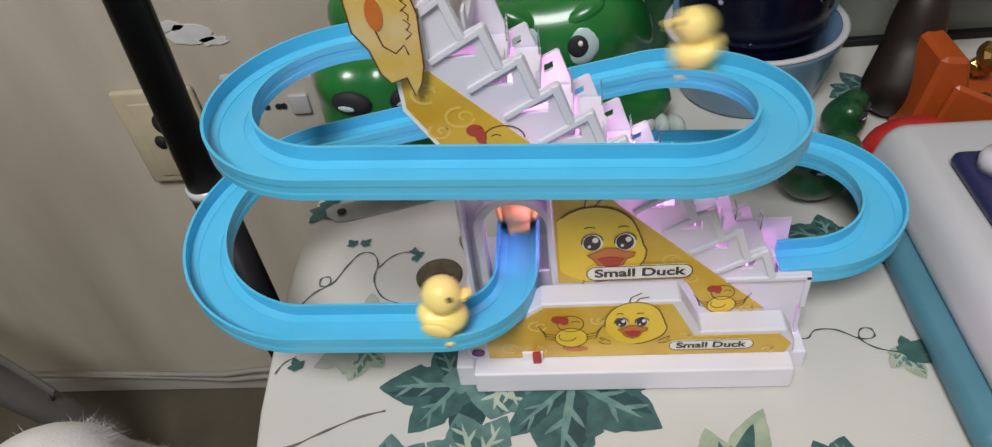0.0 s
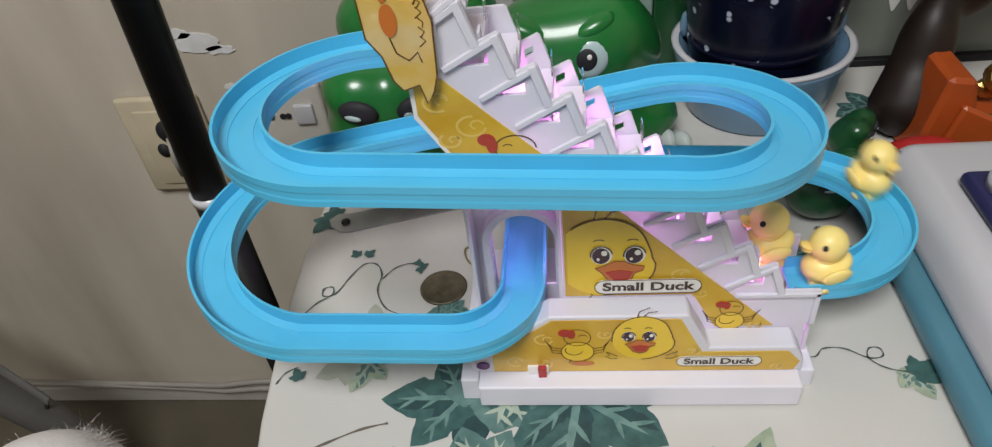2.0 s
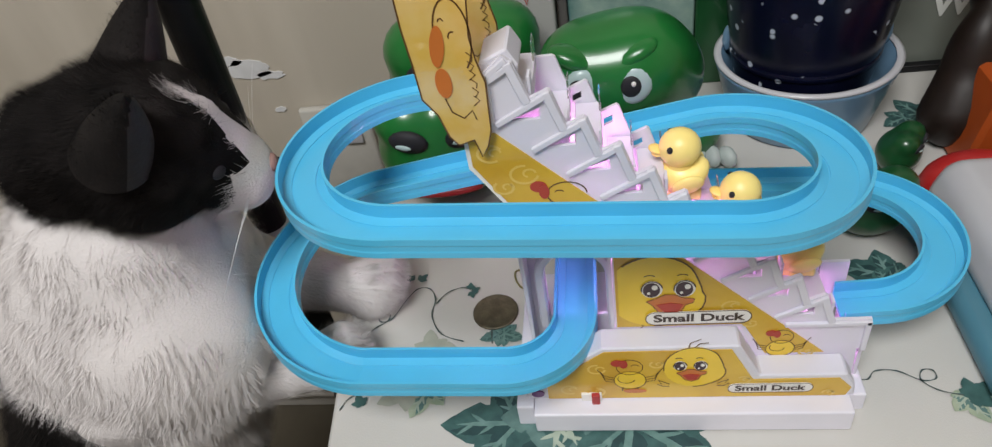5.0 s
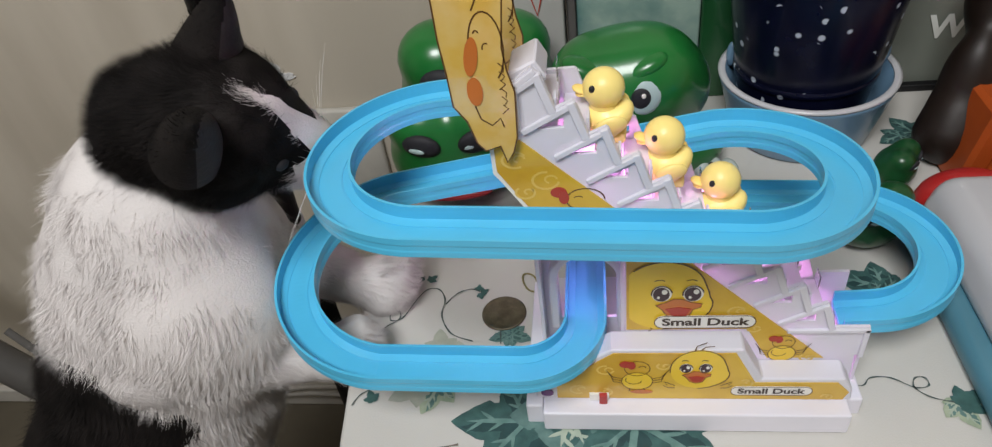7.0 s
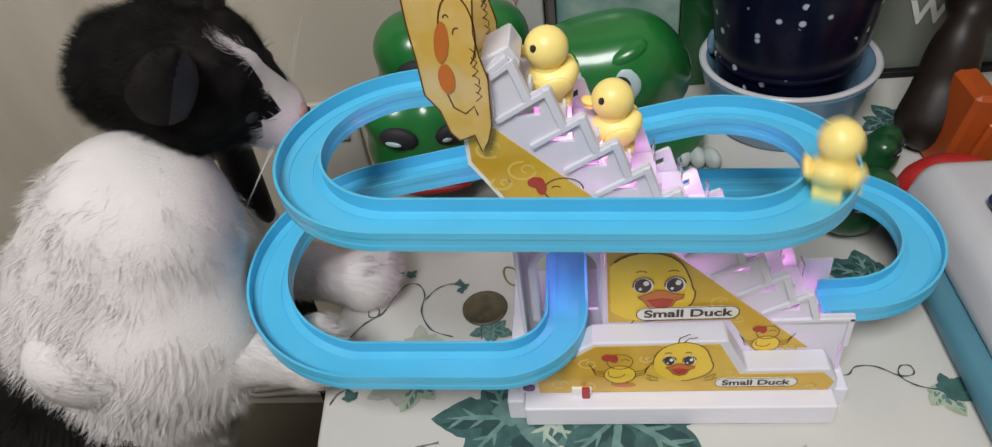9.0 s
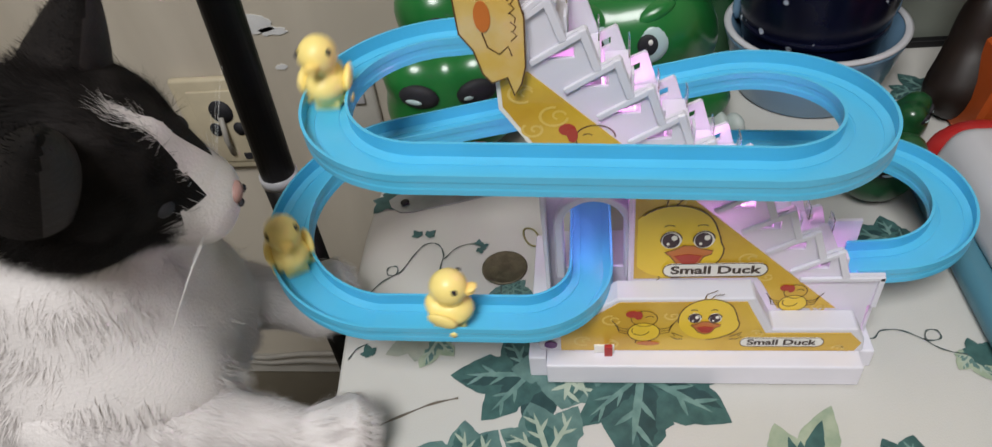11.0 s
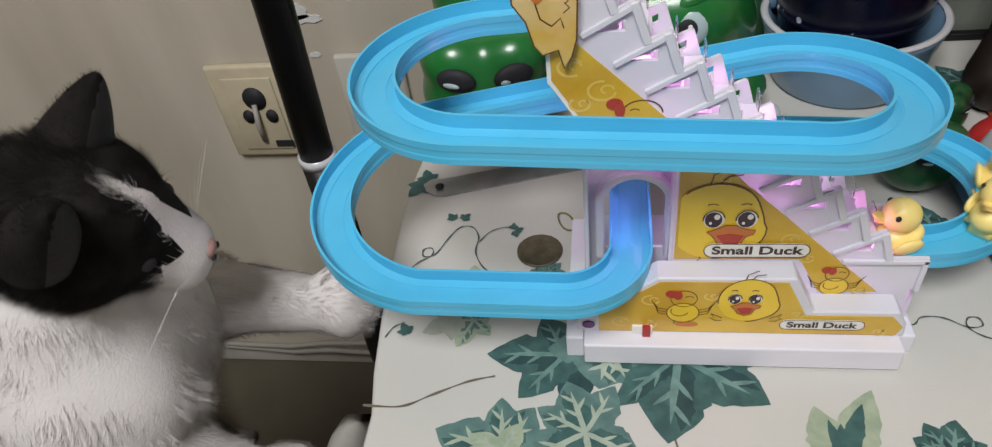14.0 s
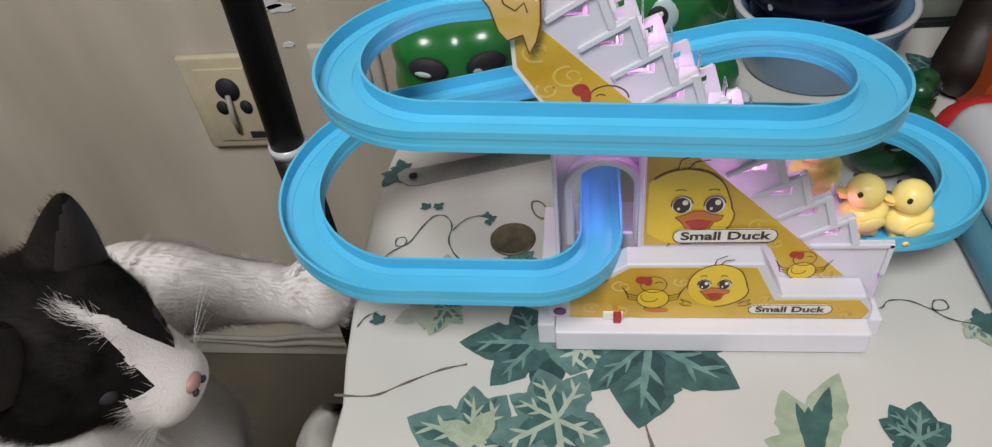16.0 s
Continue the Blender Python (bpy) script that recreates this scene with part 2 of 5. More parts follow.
def u_section(w=0.0105, wall=0.0013, depth=0.0075):
    h = w - wall
    return [(-w, 0), (-h, 0), (-h, -depth + 0.0013), (-h + 0.0035, -depth), (-h + 0.0035, -depth - 0.0003), (-h + 0.0043, -depth - 0.0003), (-h + 0.0043, -depth),
            (h - 0.0043, -depth), (h - 0.0043, -depth - 0.0003), (h - 0.0035, -depth - 0.0003), (h - 0.0035, -depth), (h, -depth + 0.0013), (h, 0), (w, 0),
            (w, -0.0030), (w - 0.00022, -0.0038), (w - 0.00022, -0.0060), (w, -0.0068), (w, -depth - 0.0018), (w - 0.001, -depth - 0.0022), (-w + 0.001, -depth - 0.0022), (-w, -depth - 0.0018), (-w, -0.0068), (-w + 0.00022, -0.0060), (-w + 0.00022, -0.0038), (-w, -0.0030)]


toy = thing("duck_slide_toy", "white toy staircase with yellow duck stickers and looping blue track", "toy")
FRONT, BACK = 0.022, 0.0605


def true_ends(pts):
    """Short end steps along the curve's own tangent, so that pieces meet square."""
    v = [Vector(p) for p in pts]
    a = (-3 * v[0] + 4 * v[1] - v[2]).normalized() * 0.0001
    b = (3 * v[-1] - 4 * v[-2] + v[-3]).normalized() * 0.0001
    return [tuple(p) for p in [v[0], v[0] + a] + v[1:-1] + [v[-1] - b, v[-1]]]


def tracks():
    for i, p in enumerate(PIECES):
        ob = part("track_piece", sweep(u_section(), true_ends(piece_line(p)), caps=(i == 0, i == len(PIECES) - 1)), M_BLUE, toy, "glossy sky-blue plastic track channel")
        for poly in ob.data.polygons:
            poly.use_smooth = False


tracks()


# ---- the stair tower ----
STEP_X, STEP_Z, TIP_X, TIP_Z, TEETH = 0.01235, 0.01275, 0.011, 0.200, 11


def tip(k):
    return TIP_X + STEP_X * k, TIP_Z - STEP_Z * k


def saw_outline(first=0, drop=0.0):
    pts = [(0.0420, 0.012), (0.0420, 0.113), (0.0200, 0.122), (0.003, 0.132), (-0.0115, 0.154), (-0.0115, 0.171), (0.0, 0.180), *(() if first else ((0.0, 0.196), (0.008, 0.2025)))]
    for k in range(first, TEETH):
        x, z = tip(k)
        z -= drop
        pts += [(x - 0.0006, z + 0.0002), (x + 0.0006, z - 0.0006), (x + 0.0052, z - 0.0156)]
    pts += [(0.1405, 0.0555), (0.156, 0.0555), (0.156, 0.035), (0.1525, 0.035), (0.1535, 0.012)]
    return pts


def window(k):
    x, z = tip(k)
    return [(x - 0.0043, z - 0.0073), (x - 0.0043, z - 0.0122), (x - 0.0165, z - 0.0122)]


def strip(points, y0, y1, width):
    """A raised rib of even width along a line in x and z."""
    bm = bmesh.new()
    for (xa, za), (xb, zb) in zip(points, points[1:]):
        d = Vector((xb - xa, 0, zb - za))
        n = Vector((-d.z, 0, d.x)).normalized() * width / 2
        e = d.normalized() * width * 0.45
        a, b = Vector((xa, 0, za)) - e, Vector((xb, 0, zb)) + e
        quad = [(p.x, p.z) for p in (a - n, b - n, b + n, a + n)]
        merge(bm, prism(quad, y0, y1, 0.0003))
    return bm


def picture(name, outline, y, mat, parent, label="", d=0.00025):
    return part(name, prism(outline, y - d, y), mat, parent, label, smooth=False)


def ring(cx, cz, rx, rz, w, a0=0, a1=360, n=30):
    o = [(cx + rx * math.cos(radians(a0 + (a1 - a0) * i / n)), cz + rz * math.sin(radians(a0 + (a1 - a0) * i / n))) for i in range(n + 1)]
    i_ = [(cx + (rx - w) * math.cos(radians(a0 + (a1 - a0) * i / n)), cz + (rz - w) * math.sin(radians(a0 + (a1 - a0) * i / n))) for i in range(n + 1)]
    return o, i_


def outline_mark(points, y, w, mat, parent, name="printed_line"):
    bm = bmesh.new()
    prev = None
    n = len(points)
    for i, (x, z) in enumerate(points):
        a, b = points[max(i - 1, 0)], points[min(i + 1, n - 1)]
        d = Vector((b[0] - a[0], 0, b[1] - a[1]))
        d = d.normalized() if d.length > 0 else Vector((1, 0, 0))
        q = Vector((-d.z, 0, d.x)) * w / 2
        cur = (bm.verts.new((x + q.x, y, z + q.z)), bm.verts.new((x - q.x, y, z - q.z)))
        if prev:
            bm.faces.new((prev[0], prev[1], cur[1], cur[0]))
        prev = cur
    return part(name, bm, mat, parent, smooth=False)


def curve_pts(cx, cz, rx, rz, a0=0, a1=360, n=24):
    return [(cx + rx * math.cos(radians(a0 + (a1 - a0) * i / n)), cz + rz * math.sin(radians(a0 + (a1 - a0) * i / n))) for i in range(n + 1)]


def words(text, x, z, y, size, mat, parent, stretch=1.0, tilt=0.0):
    c = bpy.data.curves.new("lettering", "FONT")
    c.body, c.size, c.align_x, c.align_y, c.offset = text, size, "CENTER", "CENTER", size * 0.030
    tmp = bpy.data.objects.new("tmp", c)
    scene.collection.objects.link(tmp)
    me = bpy.data.meshes.new_from_object(tmp.evaluated_get(bpy.context.evaluated_depsgraph_get()))
    bpy.data.objects.remove(tmp)
    me.materials.clear()
    me.materials.append(mat)
    ob = new("lettering", me)
    ob.parent = parent
    ob.matrix_basis = pose(x, y, z, 90, tilt, 0) @ Matrix.Diagonal((stretch, 1, 1, 1))
    return ob


def pill(cx, cz, w, h, n=8):
    r = h / 2
    return [(cx + w / 2 - r + r * math.cos(a), cz + r * math.sin(a)) for a in [math.pi * (i / n - 0.5) for i in range(n + 1)]] + \
           [(cx - w / 2 + r + r * math.cos(a), cz + r * math.sin(a)) for a in [math.pi * (i / n + 0.5) for i in range(n + 1)]]


def duck_face(cx, cz, s, cut):
    """A round head with a fuller cheek, cut off where the print ends."""
    pts = []
    for i in range(44):
        a = 2 * math.pi * i / 44
        swell = 1 + 0.11 * math.exp(-((a - 5.85) / 0.42) ** 2) - 0.05 * math.exp(-((a - 0.35) / 0.3) ** 2)
        pts.append((max(cx + 0.0208 * s * swell * math.cos(a), cx - cut), cz + 0.0222 * s * swell * math.sin(a)))
    return pts


def cartoon(cx, cz, s, y, board, turn=0.0, cut=1.0):
    """A printed duck face: head, eyes, bill, tuft, wing tips."""
    face = duck_face(cx, cz, s, cut)
    picture("printed_head", face, y, M_PRINT_Y, board)
    y -= 0.0003
    first = [p for p in face[33:] + face[:24] if p[0] > cx - cut + 0.0002]
    outline_mark(first, y - 0.0001, 0.0007 * s ** 0.5, M_PRINT_LINE, board)
    outline_mark([(cx - 0.004 * s, cz + 0.022 * s), (cx - 0.003 * s, cz + 0.027 * s), (cx + 0.004 * s, cz + 0.031 * s)], y, 0.0006, M_PRINT_LINE, board)
    outline_mark([(cx, cz + 0.022 * s), (cx + 0.003 * s, cz + 0.026 * s), (cx + 0.009 * s, cz + 0.027 * s)], y, 0.0006, M_PRINT_LINE, board)
    for dx in (-0.0010, 0.0130):
        ex, ez = cx + turn + dx * s, cz + 0.0022 * s
        outline_mark(curve_pts(ex - 0.001 * s, ez + 0.0075 * s, 0.0024 * s, 0.0012 * s, 20, 160, 8), y, 0.0006, M_PRINT_LINE, board)
        picture("printed_eye", ellipse(ex, ez, 0.0046 * s, 0.0052 * s), y, M_PRINT_WHITE, board)
        outline_mark(curve_pts(ex, ez, 0.0046 * s, 0.0052 * s, 10, 190), y - 0.0005, 0.0006, M_PRINT_DARK, board)
        picture("printed_pupil", ellipse(ex - 0.0002 * s, ez - 0.0002 * s, 0.0037 * s, 0.0044 * s), y - 0.0003, M_PRINT_DARK, board)
        picture("printed_glint", ellipse(ex + 0.0012 * s, ez + 0.0017 * s, 0.0013 * s, 0.0015 * s, 12), y - 0.0006, M_PRINT_WHITE, board)
        picture("printed_glint", ellipse(ex - 0.0014 * s, ez - 0.0019 * s, 0.0007 * s, 0.0008 * s, 10), y - 0.0006, M_PRINT_WHITE, board)
    bx, bz = cx + turn + 0.0068 * s, cz - 0.0062 * s
    s *= 1.15
    bill = [(bx - 0.0090 * s, bz + 0.0008 * s), (bx - 0.0055 * s, bz + 0.0022 * s), (bx - 0.002 * s, bz + 0.0044 * s), (bx + 0.002 * s, bz + 0.0042 * s), (bx + 0.005 * s, bz + 0.0024 * s), (bx + 0.0092 * s, bz + 0.0016 * s),
            (bx + 0.0086 * s, bz - 0.0004 * s), (bx + 0.0058 * s, bz - 0.0018 * s), (bx + 0.004 * s, bz - 0.0062 * s), (bx, bz - 0.0078 * s), (bx - 0.0042 * s, bz - 0.0058 * s), (bx - 0.0066 * s, bz - 0.0016 * s)]
    picture("printed_bill", bill, y - 0.0002, M_PRINT_ORANGE, board)
    outline_mark(bill + bill[:1], y - 0.0005, 0.0004, M_PRINT_LINE, board)
    picture("printed_mouth", [(bx - 0.0052 * s, bz - 0.0012 * s), (bx, bz - 0.0002 * s), (bx + 0.0050 * s, bz - 0.0012 * s), (bx + 0.003 * s, bz - 0.0056 * s), (bx - 0.002 * s, bz - 0.0056 * s)], y - 0.0005, M_PRINT_RED, board)
    if cut > 0.0165:
        for side in (-1, 1):
            wx = cx + side * 0.0185 * s
            outline_mark([(wx - side * 0.004 * s, cz - 0.0165 * s), (wx + side * 0.003 * s, cz - 0.0125 * s), (wx + side * 0.001 * s, cz - 0.0160 * s), (wx + side * 0.0035 * s, cz - 0.0165 * s), (wx, cz - 0.0190 * s), (wx - side * 0.004 * s, cz - 0.0190 * s)], y, 0.0005, M_PRINT_LINE, board)


def chick(cx, cz, s, y, board):
    """A printed dancing chick, in outline."""
    for pts in (curve_pts(cx, cz + 0.006 * s, 0.0055 * s, 0.005 * s), curve_pts(cx, cz - 0.003 * s, 0.0068 * s, 0.0062 * s),
                curve_pts(cx - 0.0015 * s, cz - 0.002 * s, 0.0036 * s, 0.0030 * s, 150, 350), curve_pts(cx + 0.0022 * s, cz + 0.0065 * s, 0.0016 * s, 0.0012 * s, 10, 170)):
        outline_mark(pts, y - 0.0002, 0.0004, M_PRINT_LINE, board)
    for side in (-1, 1):
        for j in range(3):
            wx, wz = cx + side * 0.0075 * s, cz + (0.001 - 0.0016 * j) * s
            outline_mark([(wx - side * 0.001 * s, wz - 0.002 * s), (wx + side * 0.003 * s, wz - 0.001 * s), (wx + side * (0.0062 - 0.001 * j) * s, wz + 0.0040 * s)], y - 0.0002, 0.0004, M_PRINT_LINE, board)
        outline_mark([(cx + side * 0.003 * s, cz - 0.008 * s), (cx + side * 0.0036 * s, cz - 0.0105 * s)], y - 0.0002, 0.0005, M_PRINT_LINE, board)
    picture("printed_body", ellipse(cx, cz - 0.003 * s, 0.0066 * s, 0.006 * s, 20), y + 0.00005, M_PRINT_Y, board, d=0.0001)
    picture("printed_bill", ellipse(cx - 0.005 * s, cz + 0.009 * s, 0.0028 * s, 0.0022 * s, 12), y - 0.0002, M_PRINT_RED, board)
    picture("printed_bill", ellipse(cx - 0.0025 * s, cz + 0.0085 * s, 0.0018 * s, 0.0026 * s, 12), y - 0.0004, M_PRINT_RED, board)
    picture("printed_foot", ellipse(cx + 0.002 * s, cz - 0.0105 * s, 0.005 * s, 0.0014 * s, 12), y - 0.0002, M_PRINT_ORANGE, board)


M_PRINT_Y = material("print_yellow", (0.82, 0.56, 0.03), 0.3, 0.06, 60, coat=0.4)
M_PRINT_LINE = material("print_brown_line", (0.10, 0.045, 0.01), 0.35, 0.1, 60, coat=0.3)
M_PRINT_WHITE = material("print_white", (0.82, 0.80, 0.76), 0.3, 0.03, 60, coat=0.3)
M_PRINT_DARK = material("print_dark_eye", (0.035, 0.008, 0.02), 0.3, 0.1, 60, coat=0.3)
M_PRINT_ORANGE = material("print_orange", (0.55, 0.16, 0.03), 0.3, 0.1, 60, coat=0.3)
M_PRINT_RED = material("print_red", (0.42, 0.035, 0.02), 0.3, 0.1, 60, coat=0.3)
M_PRINT_PALE = material("print_pale_yellow", (0.74, 0.52, 0.12), 0.3, 0.06, 60, coat=0.4)
# Near-black for eyes, badge and the discs that stand in for shaded holes
M_HOLE = material("dark_hole", (0.015, 0.015, 0.02), 0.7, 0.1, 60)


def thin_plastic(name, colour, share):
    """Plastic that lets some light through."""
    m = material(name, colour, 0.35, 0.04, 30, 0.02, 200, coat=0.15)
    nt = m.node_tree
    out, b = nt.nodes["Material Output"], nt.nodes["Principled BSDF"]
    tr, mix = nt.nodes.new("ShaderNodeBsdfTranslucent"), nt.nodes.new("ShaderNodeMixShader")
    tr.inputs[0].default_value = (*colour, 1)
    mix.inputs[0].default_value = share
    nt.links.new(b.outputs[0], mix.inputs[1])
    nt.links.new(tr.outputs[0], mix.inputs[2])
    nt.links.new(mix.outputs[0], out.inputs[0])
    return m


M_SHELL = thin_plastic("white_shell_plastic", (0.83, 0.82, 0.90), 0.20)
M_PLATE = material("printed_clear_plate", (0.80, 0.58, 0.22), 0.22, 0.0, 60, second=(0.76, 0.50, 0.10), coat=0.4, alpha=0.72)
M_TEXT = material("print_text", (0.05, 0.03, 0.02), 0.4, 0.1, 60)


def pattern_bits(board, y, spots):
    """Pale rings and hooks printed on the yellow."""
    for i, (x, z, r) in enumerate(spots):
        outline_mark(curve_pts(x, z, r, r * 0.8, 30 + 50 * i, 300 + 50 * i, 14), y, 0.0011, M_PRINT_PALE, board)
        outline_mark(curve_pts(x + r * 0.4, z + r * 0.1, r * 0.45, r * 0.35, 0, 250, 10), y, 0.0009, M_PRINT_PALE, board)


AY = 0.035


def tower():
    base = part("plinth", box(-0.0004, 0, 0.0012, 0.1498, 0.098, 0.0155, 0.0009), M_WHITE, toy, smooth=False)
    part("plinth_step", box(-0.0095, 0.005, 0.0, -0.0006, 0.095, 0.0152, 0.0009), M_WHITE, base, smooth=False)
    part("plinth_step", box(0.1500, 0.012, 0.0, 0.1585, 0.095, 0.0125, 0.0009), M_WHITE, base, smooth=False)
    for x in (0.012, 0.13):
        part("foot", box(x, 0.002, 0, x + 0.012, 0.012, 0.0025, 0.0004), M_WHITE, base, smooth=False)
    # lower block with its sticker
    low = [(-0.004, 0.0157), (0.1512, 0.0157), (0.1505, 0.0240), (0.146, 0.0325), (0.1075, 0.0325), (0.0970, 0.0548), (0.035, 0.0548), (0.019, 0.0425), (-0.004, 0.0325)]
    block = part("lower_block", prism(low, 0.0095, FRONT - 0.0002, 0.0008), M_SHELL, toy, smooth=False)
    y = 0.0095
    low_board = part("lower_sticker", prism([(0.007, 0.0166), (0.1470, 0.0166), (0.1490, 0.0225), (0.143, 0.0298), (0.1045, 0.0298), (0.0935, 0.0525), (0.036, 0.0525), (0.022, 0.0410), (0.0072, 0.0300)], y - 0.0004, y), M_STICK, toy, "yellow sticker printed with cartoon ducks", smooth=False)
    y -= 0.0005
    cartoon(0.0770, 0.0405, 0.66, y, low_board, -0.0055, 0.019)
    chick(0.0475, 0.0345, 1.12, y, low_board)
    picture("name_plate", pill(0.1125, 0.0238, 0.0385, 0.0066), y, M_PRINT_WHITE, low_board)
    outline_mark(pill(0.1125, 0.0238, 0.0385, 0.0066) + [(0.1280, 0.0205)], y - 0.0005, 0.0004, M_PRINT_LINE, low_board)
    words("Small Duck", 0.1122, 0.0238, y - 0.0006, 0.0056, M_TEXT, low_board, 1.24)
    pattern_bits(low_board, y - 0.0001, [(0.018, 0.024, 0.004), (0.032, 0.040, 0.004), (0.060, 0.043, 0.003), (0.031, 0.022, 0.004), (0.100, 0.030, 0.003), (0.139, 0.019, 0.0025)])
    part("switch_slot", box(0.0235, 0.0078, 0.0160, 0.0335, 0.0093, 0.0215, 0.0003), M_PRINT_WHITE, block, smooth=False)
    part("switch", box(0.0285, 0.0060, 0.0152, 0.0325, 0.0086, 0.0222, 0.0005), M_RED, block, "small red slide switch", smooth=False)
    # Plain dark violet disc in front of the block, no lamp
    part("screw_hole", prism(ellipse(0.0020, 0.0212, 0.0032, 0.0024, 20), 0.0085, 0.0093), M_DARK_VIOLET, block, "dark screw hole", smooth=False)
    # tall side walls with saw teeth
    holes = [window(k) for k in range(1, TEETH)]
    arch_hole = [(0.0105, 0.050), (0.0105, 0.084)] + [(0.0245 + 0.014 * math.cos(radians(a)), 0.084 + 0.0145 * math.sin(radians(a))) for a in range(170, 5, -15)] + [(0.0385, 0.084), (0.0385, 0.050)]
    part("tunnel_wall", prism([(0.001, 0.012), (0.0418, 0.012), (0.0418, 0.1215), (0.0015, 0.1315)], AY, AY + 0.0016, 0, [arch_hole]), M_SHELL, toy, smooth=False)
    part("tunnel_cheek", box(0.0402, FRONT + 0.0001, 0.012, 0.0418, AY - 0.0001, 0.112), M_SHELL, toy, smooth=False)
    wall = part("front_wall", prism(saw_outline(), FRONT, FRONT + 0.0018, 0, holes), M_SHELL, toy, "white side wall with saw-tooth edge", smooth=False)
    slots = []
    for k in range(2, TEETH):
        x, z = tip(k)
        slots.append([(x - 0.0062, z - 0.0170), (x - 0.0024, z - 0.0152), (x - 0.0024, z - 0.0114), (x - 0.0062, z - 0.0132)])
    part("back_wall", prism(saw_outline(1, 0.0068), BACK - 0.0018, BACK, 0, slots), M_SHELL, toy, "white side wall with slotted saw-tooth edge", smooth=False)
    rim = strip([(0.0012, 0.1765), (0.0012, 0.1950), (0.0085, 0.2005)], FRONT - 0.0018, FRONT - 0.00005, 0.0022)
    for k in range(TEETH):
        x, z = tip(k)
        merge(rim, strip([(x + 0.0036, z - 0.0158), (x - 0.0010, z - 0.0016)], FRONT - 0.0019, FRONT - 0.00005, 0.0032))
        merge(rim, strip([(x - (0.0200 if k else 0.0095), z - (0.0124 if k else 0.0070)), (x - 0.0012, z - 0.0017)], FRONT - 0.0018, FRONT - 0.00005, 0.0024))
    merge(rim, strip([(0.1195, 0.0543), (0.1546, 0.0543), (0.1546, 0.0362)], FRONT - 0.0018, FRONT - 0.00005, 0.0024))
    part("tooth_rim", rim, M_SHELL, wall, smooth=False)
    part("end_wall", box(0.1545, FRONT + 0.002, 0.012, 0.1565, BACK - 0.002, 0.035, 0.0005), M_SHELL, toy, smooth=False)
    part("end_wall", box(0.001, FRONT + 0.002, 0.012, 0.003, BACK - 0.002, 0.128, 0.0005), M_SHELL, toy, smooth=False)
    part("top_block", prism([(-0.0015, 0.186), (-0.001, 0.1985), (0.0095, 0.2035), (0.0135, 0.196), (0.0100, 0.186)], FRONT + 0.003, FRONT + 0.022, 0.0008), M_SHELL, toy, smooth=False)
    # arch round the tunnel mouth
    o, i_ = ring(0.0245, 0.083, 0.0185, 0.0190, 0.0042, 0, 180, 20)
    bm = prism([(0.043, 0.048)] + o + [(0.006, 0.048)] + [(0.0102, 0.048)] + i_[::-1] + [(0.0388, 0.048)], AY - 0.006, AY, 0.0007)
    part("tunnel_arch", bm, M_SHELL, toy, smooth=False)
    # main sticker
    y = FRONT
    main = part("main_sticker", prism([(0.0428, 0.109), (0.0428, 0.0555), (0.1000, 0.0555), (0.1115, 0.0335), (0.1380, 0.0335), (0.0628, 0.109)], y - 0.0004, y), M_STICK, toy, "yellow sticker printed with a cartoon duck", smooth=False)
    band = part("upper_sticker", prism([(0.0430, 0.1095), (0.0622, 0.1095), (0.0012, 0.1705), (-0.0098, 0.1695), (-0.0098, 0.1555), (0.0075, 0.1260), (0.030, 0.1165), (0.042, 0.1095)], y - 0.0004, y), M_STICK, toy, "yellow sticker with pale pattern and chicks", smooth=False)
    y -= 0.0005
    cartoon(0.0600, 0.0790, 1.02, y, main, 0.0, 0.0160)
    picture("name_plate", pill(0.0795, 0.0622, 0.047, 0.0085), y - 0.0008, M_PRINT_WHITE, main)
    outline_mark(pill(0.0795, 0.0622, 0.047, 0.0085) + [(0.1, 0.0580)], y - 0.0013, 0.0005, M_PRINT_LINE, main)
    words("Small Duck", 0.0795, 0.0622, y - 0.0014, 0.0070, M_TEXT, main, 1.26)
    chick(0.118, 0.040, 0.95, y, main)
    outline_mark([(0.046, 0.066), (0.051, 0.061), (0.055, 0.056), (0.053, 0.0535)], y, 0.0006, M_PRINT_LINE, main)
    pattern_bits(main, y - 0.0001, [(0.094, 0.068, 0.004), (0.103, 0.056, 0.003), (0.130, 0.034, 0.003), (0.060, 0.104, 0.004)])
    pattern_bits(band, y - 0.0001, [(-0.002, 0.161, 0.005), (0.010, 0.150, 0.0055), (0.001, 0.144, 0.004), (0.035, 0.120, 0.005), (0.048, 0.113, 0.004)])
    outline_mark(curve_pts(0.026, 0.139, 0.008, 0.006, 0, 300), y, 0.0006, M_PRINT_LINE, band)
    picture("printed_bill", ellipse(0.0150, 0.1435, 0.0035, 0.0028, 14), y, M_PRINT_RED, band)
    picture("printed_bill", ellipse(0.0170, 0.1410, 0.0022, 0.0036, 14), y - 0.0003, M_PRINT_RED, band)
    outline_mark(curve_pts(0.023, 0.140, 0.0018, 0.0010, 10, 170, 6), y, 0.0005, M_PRINT_LINE, band)
    outline_mark([(-0.0105, 0.171), (-0.0105, 0.155), (0.0068, 0.1255)], y, 0.0016, M_PRINT_WHITE, band, "white_edge")
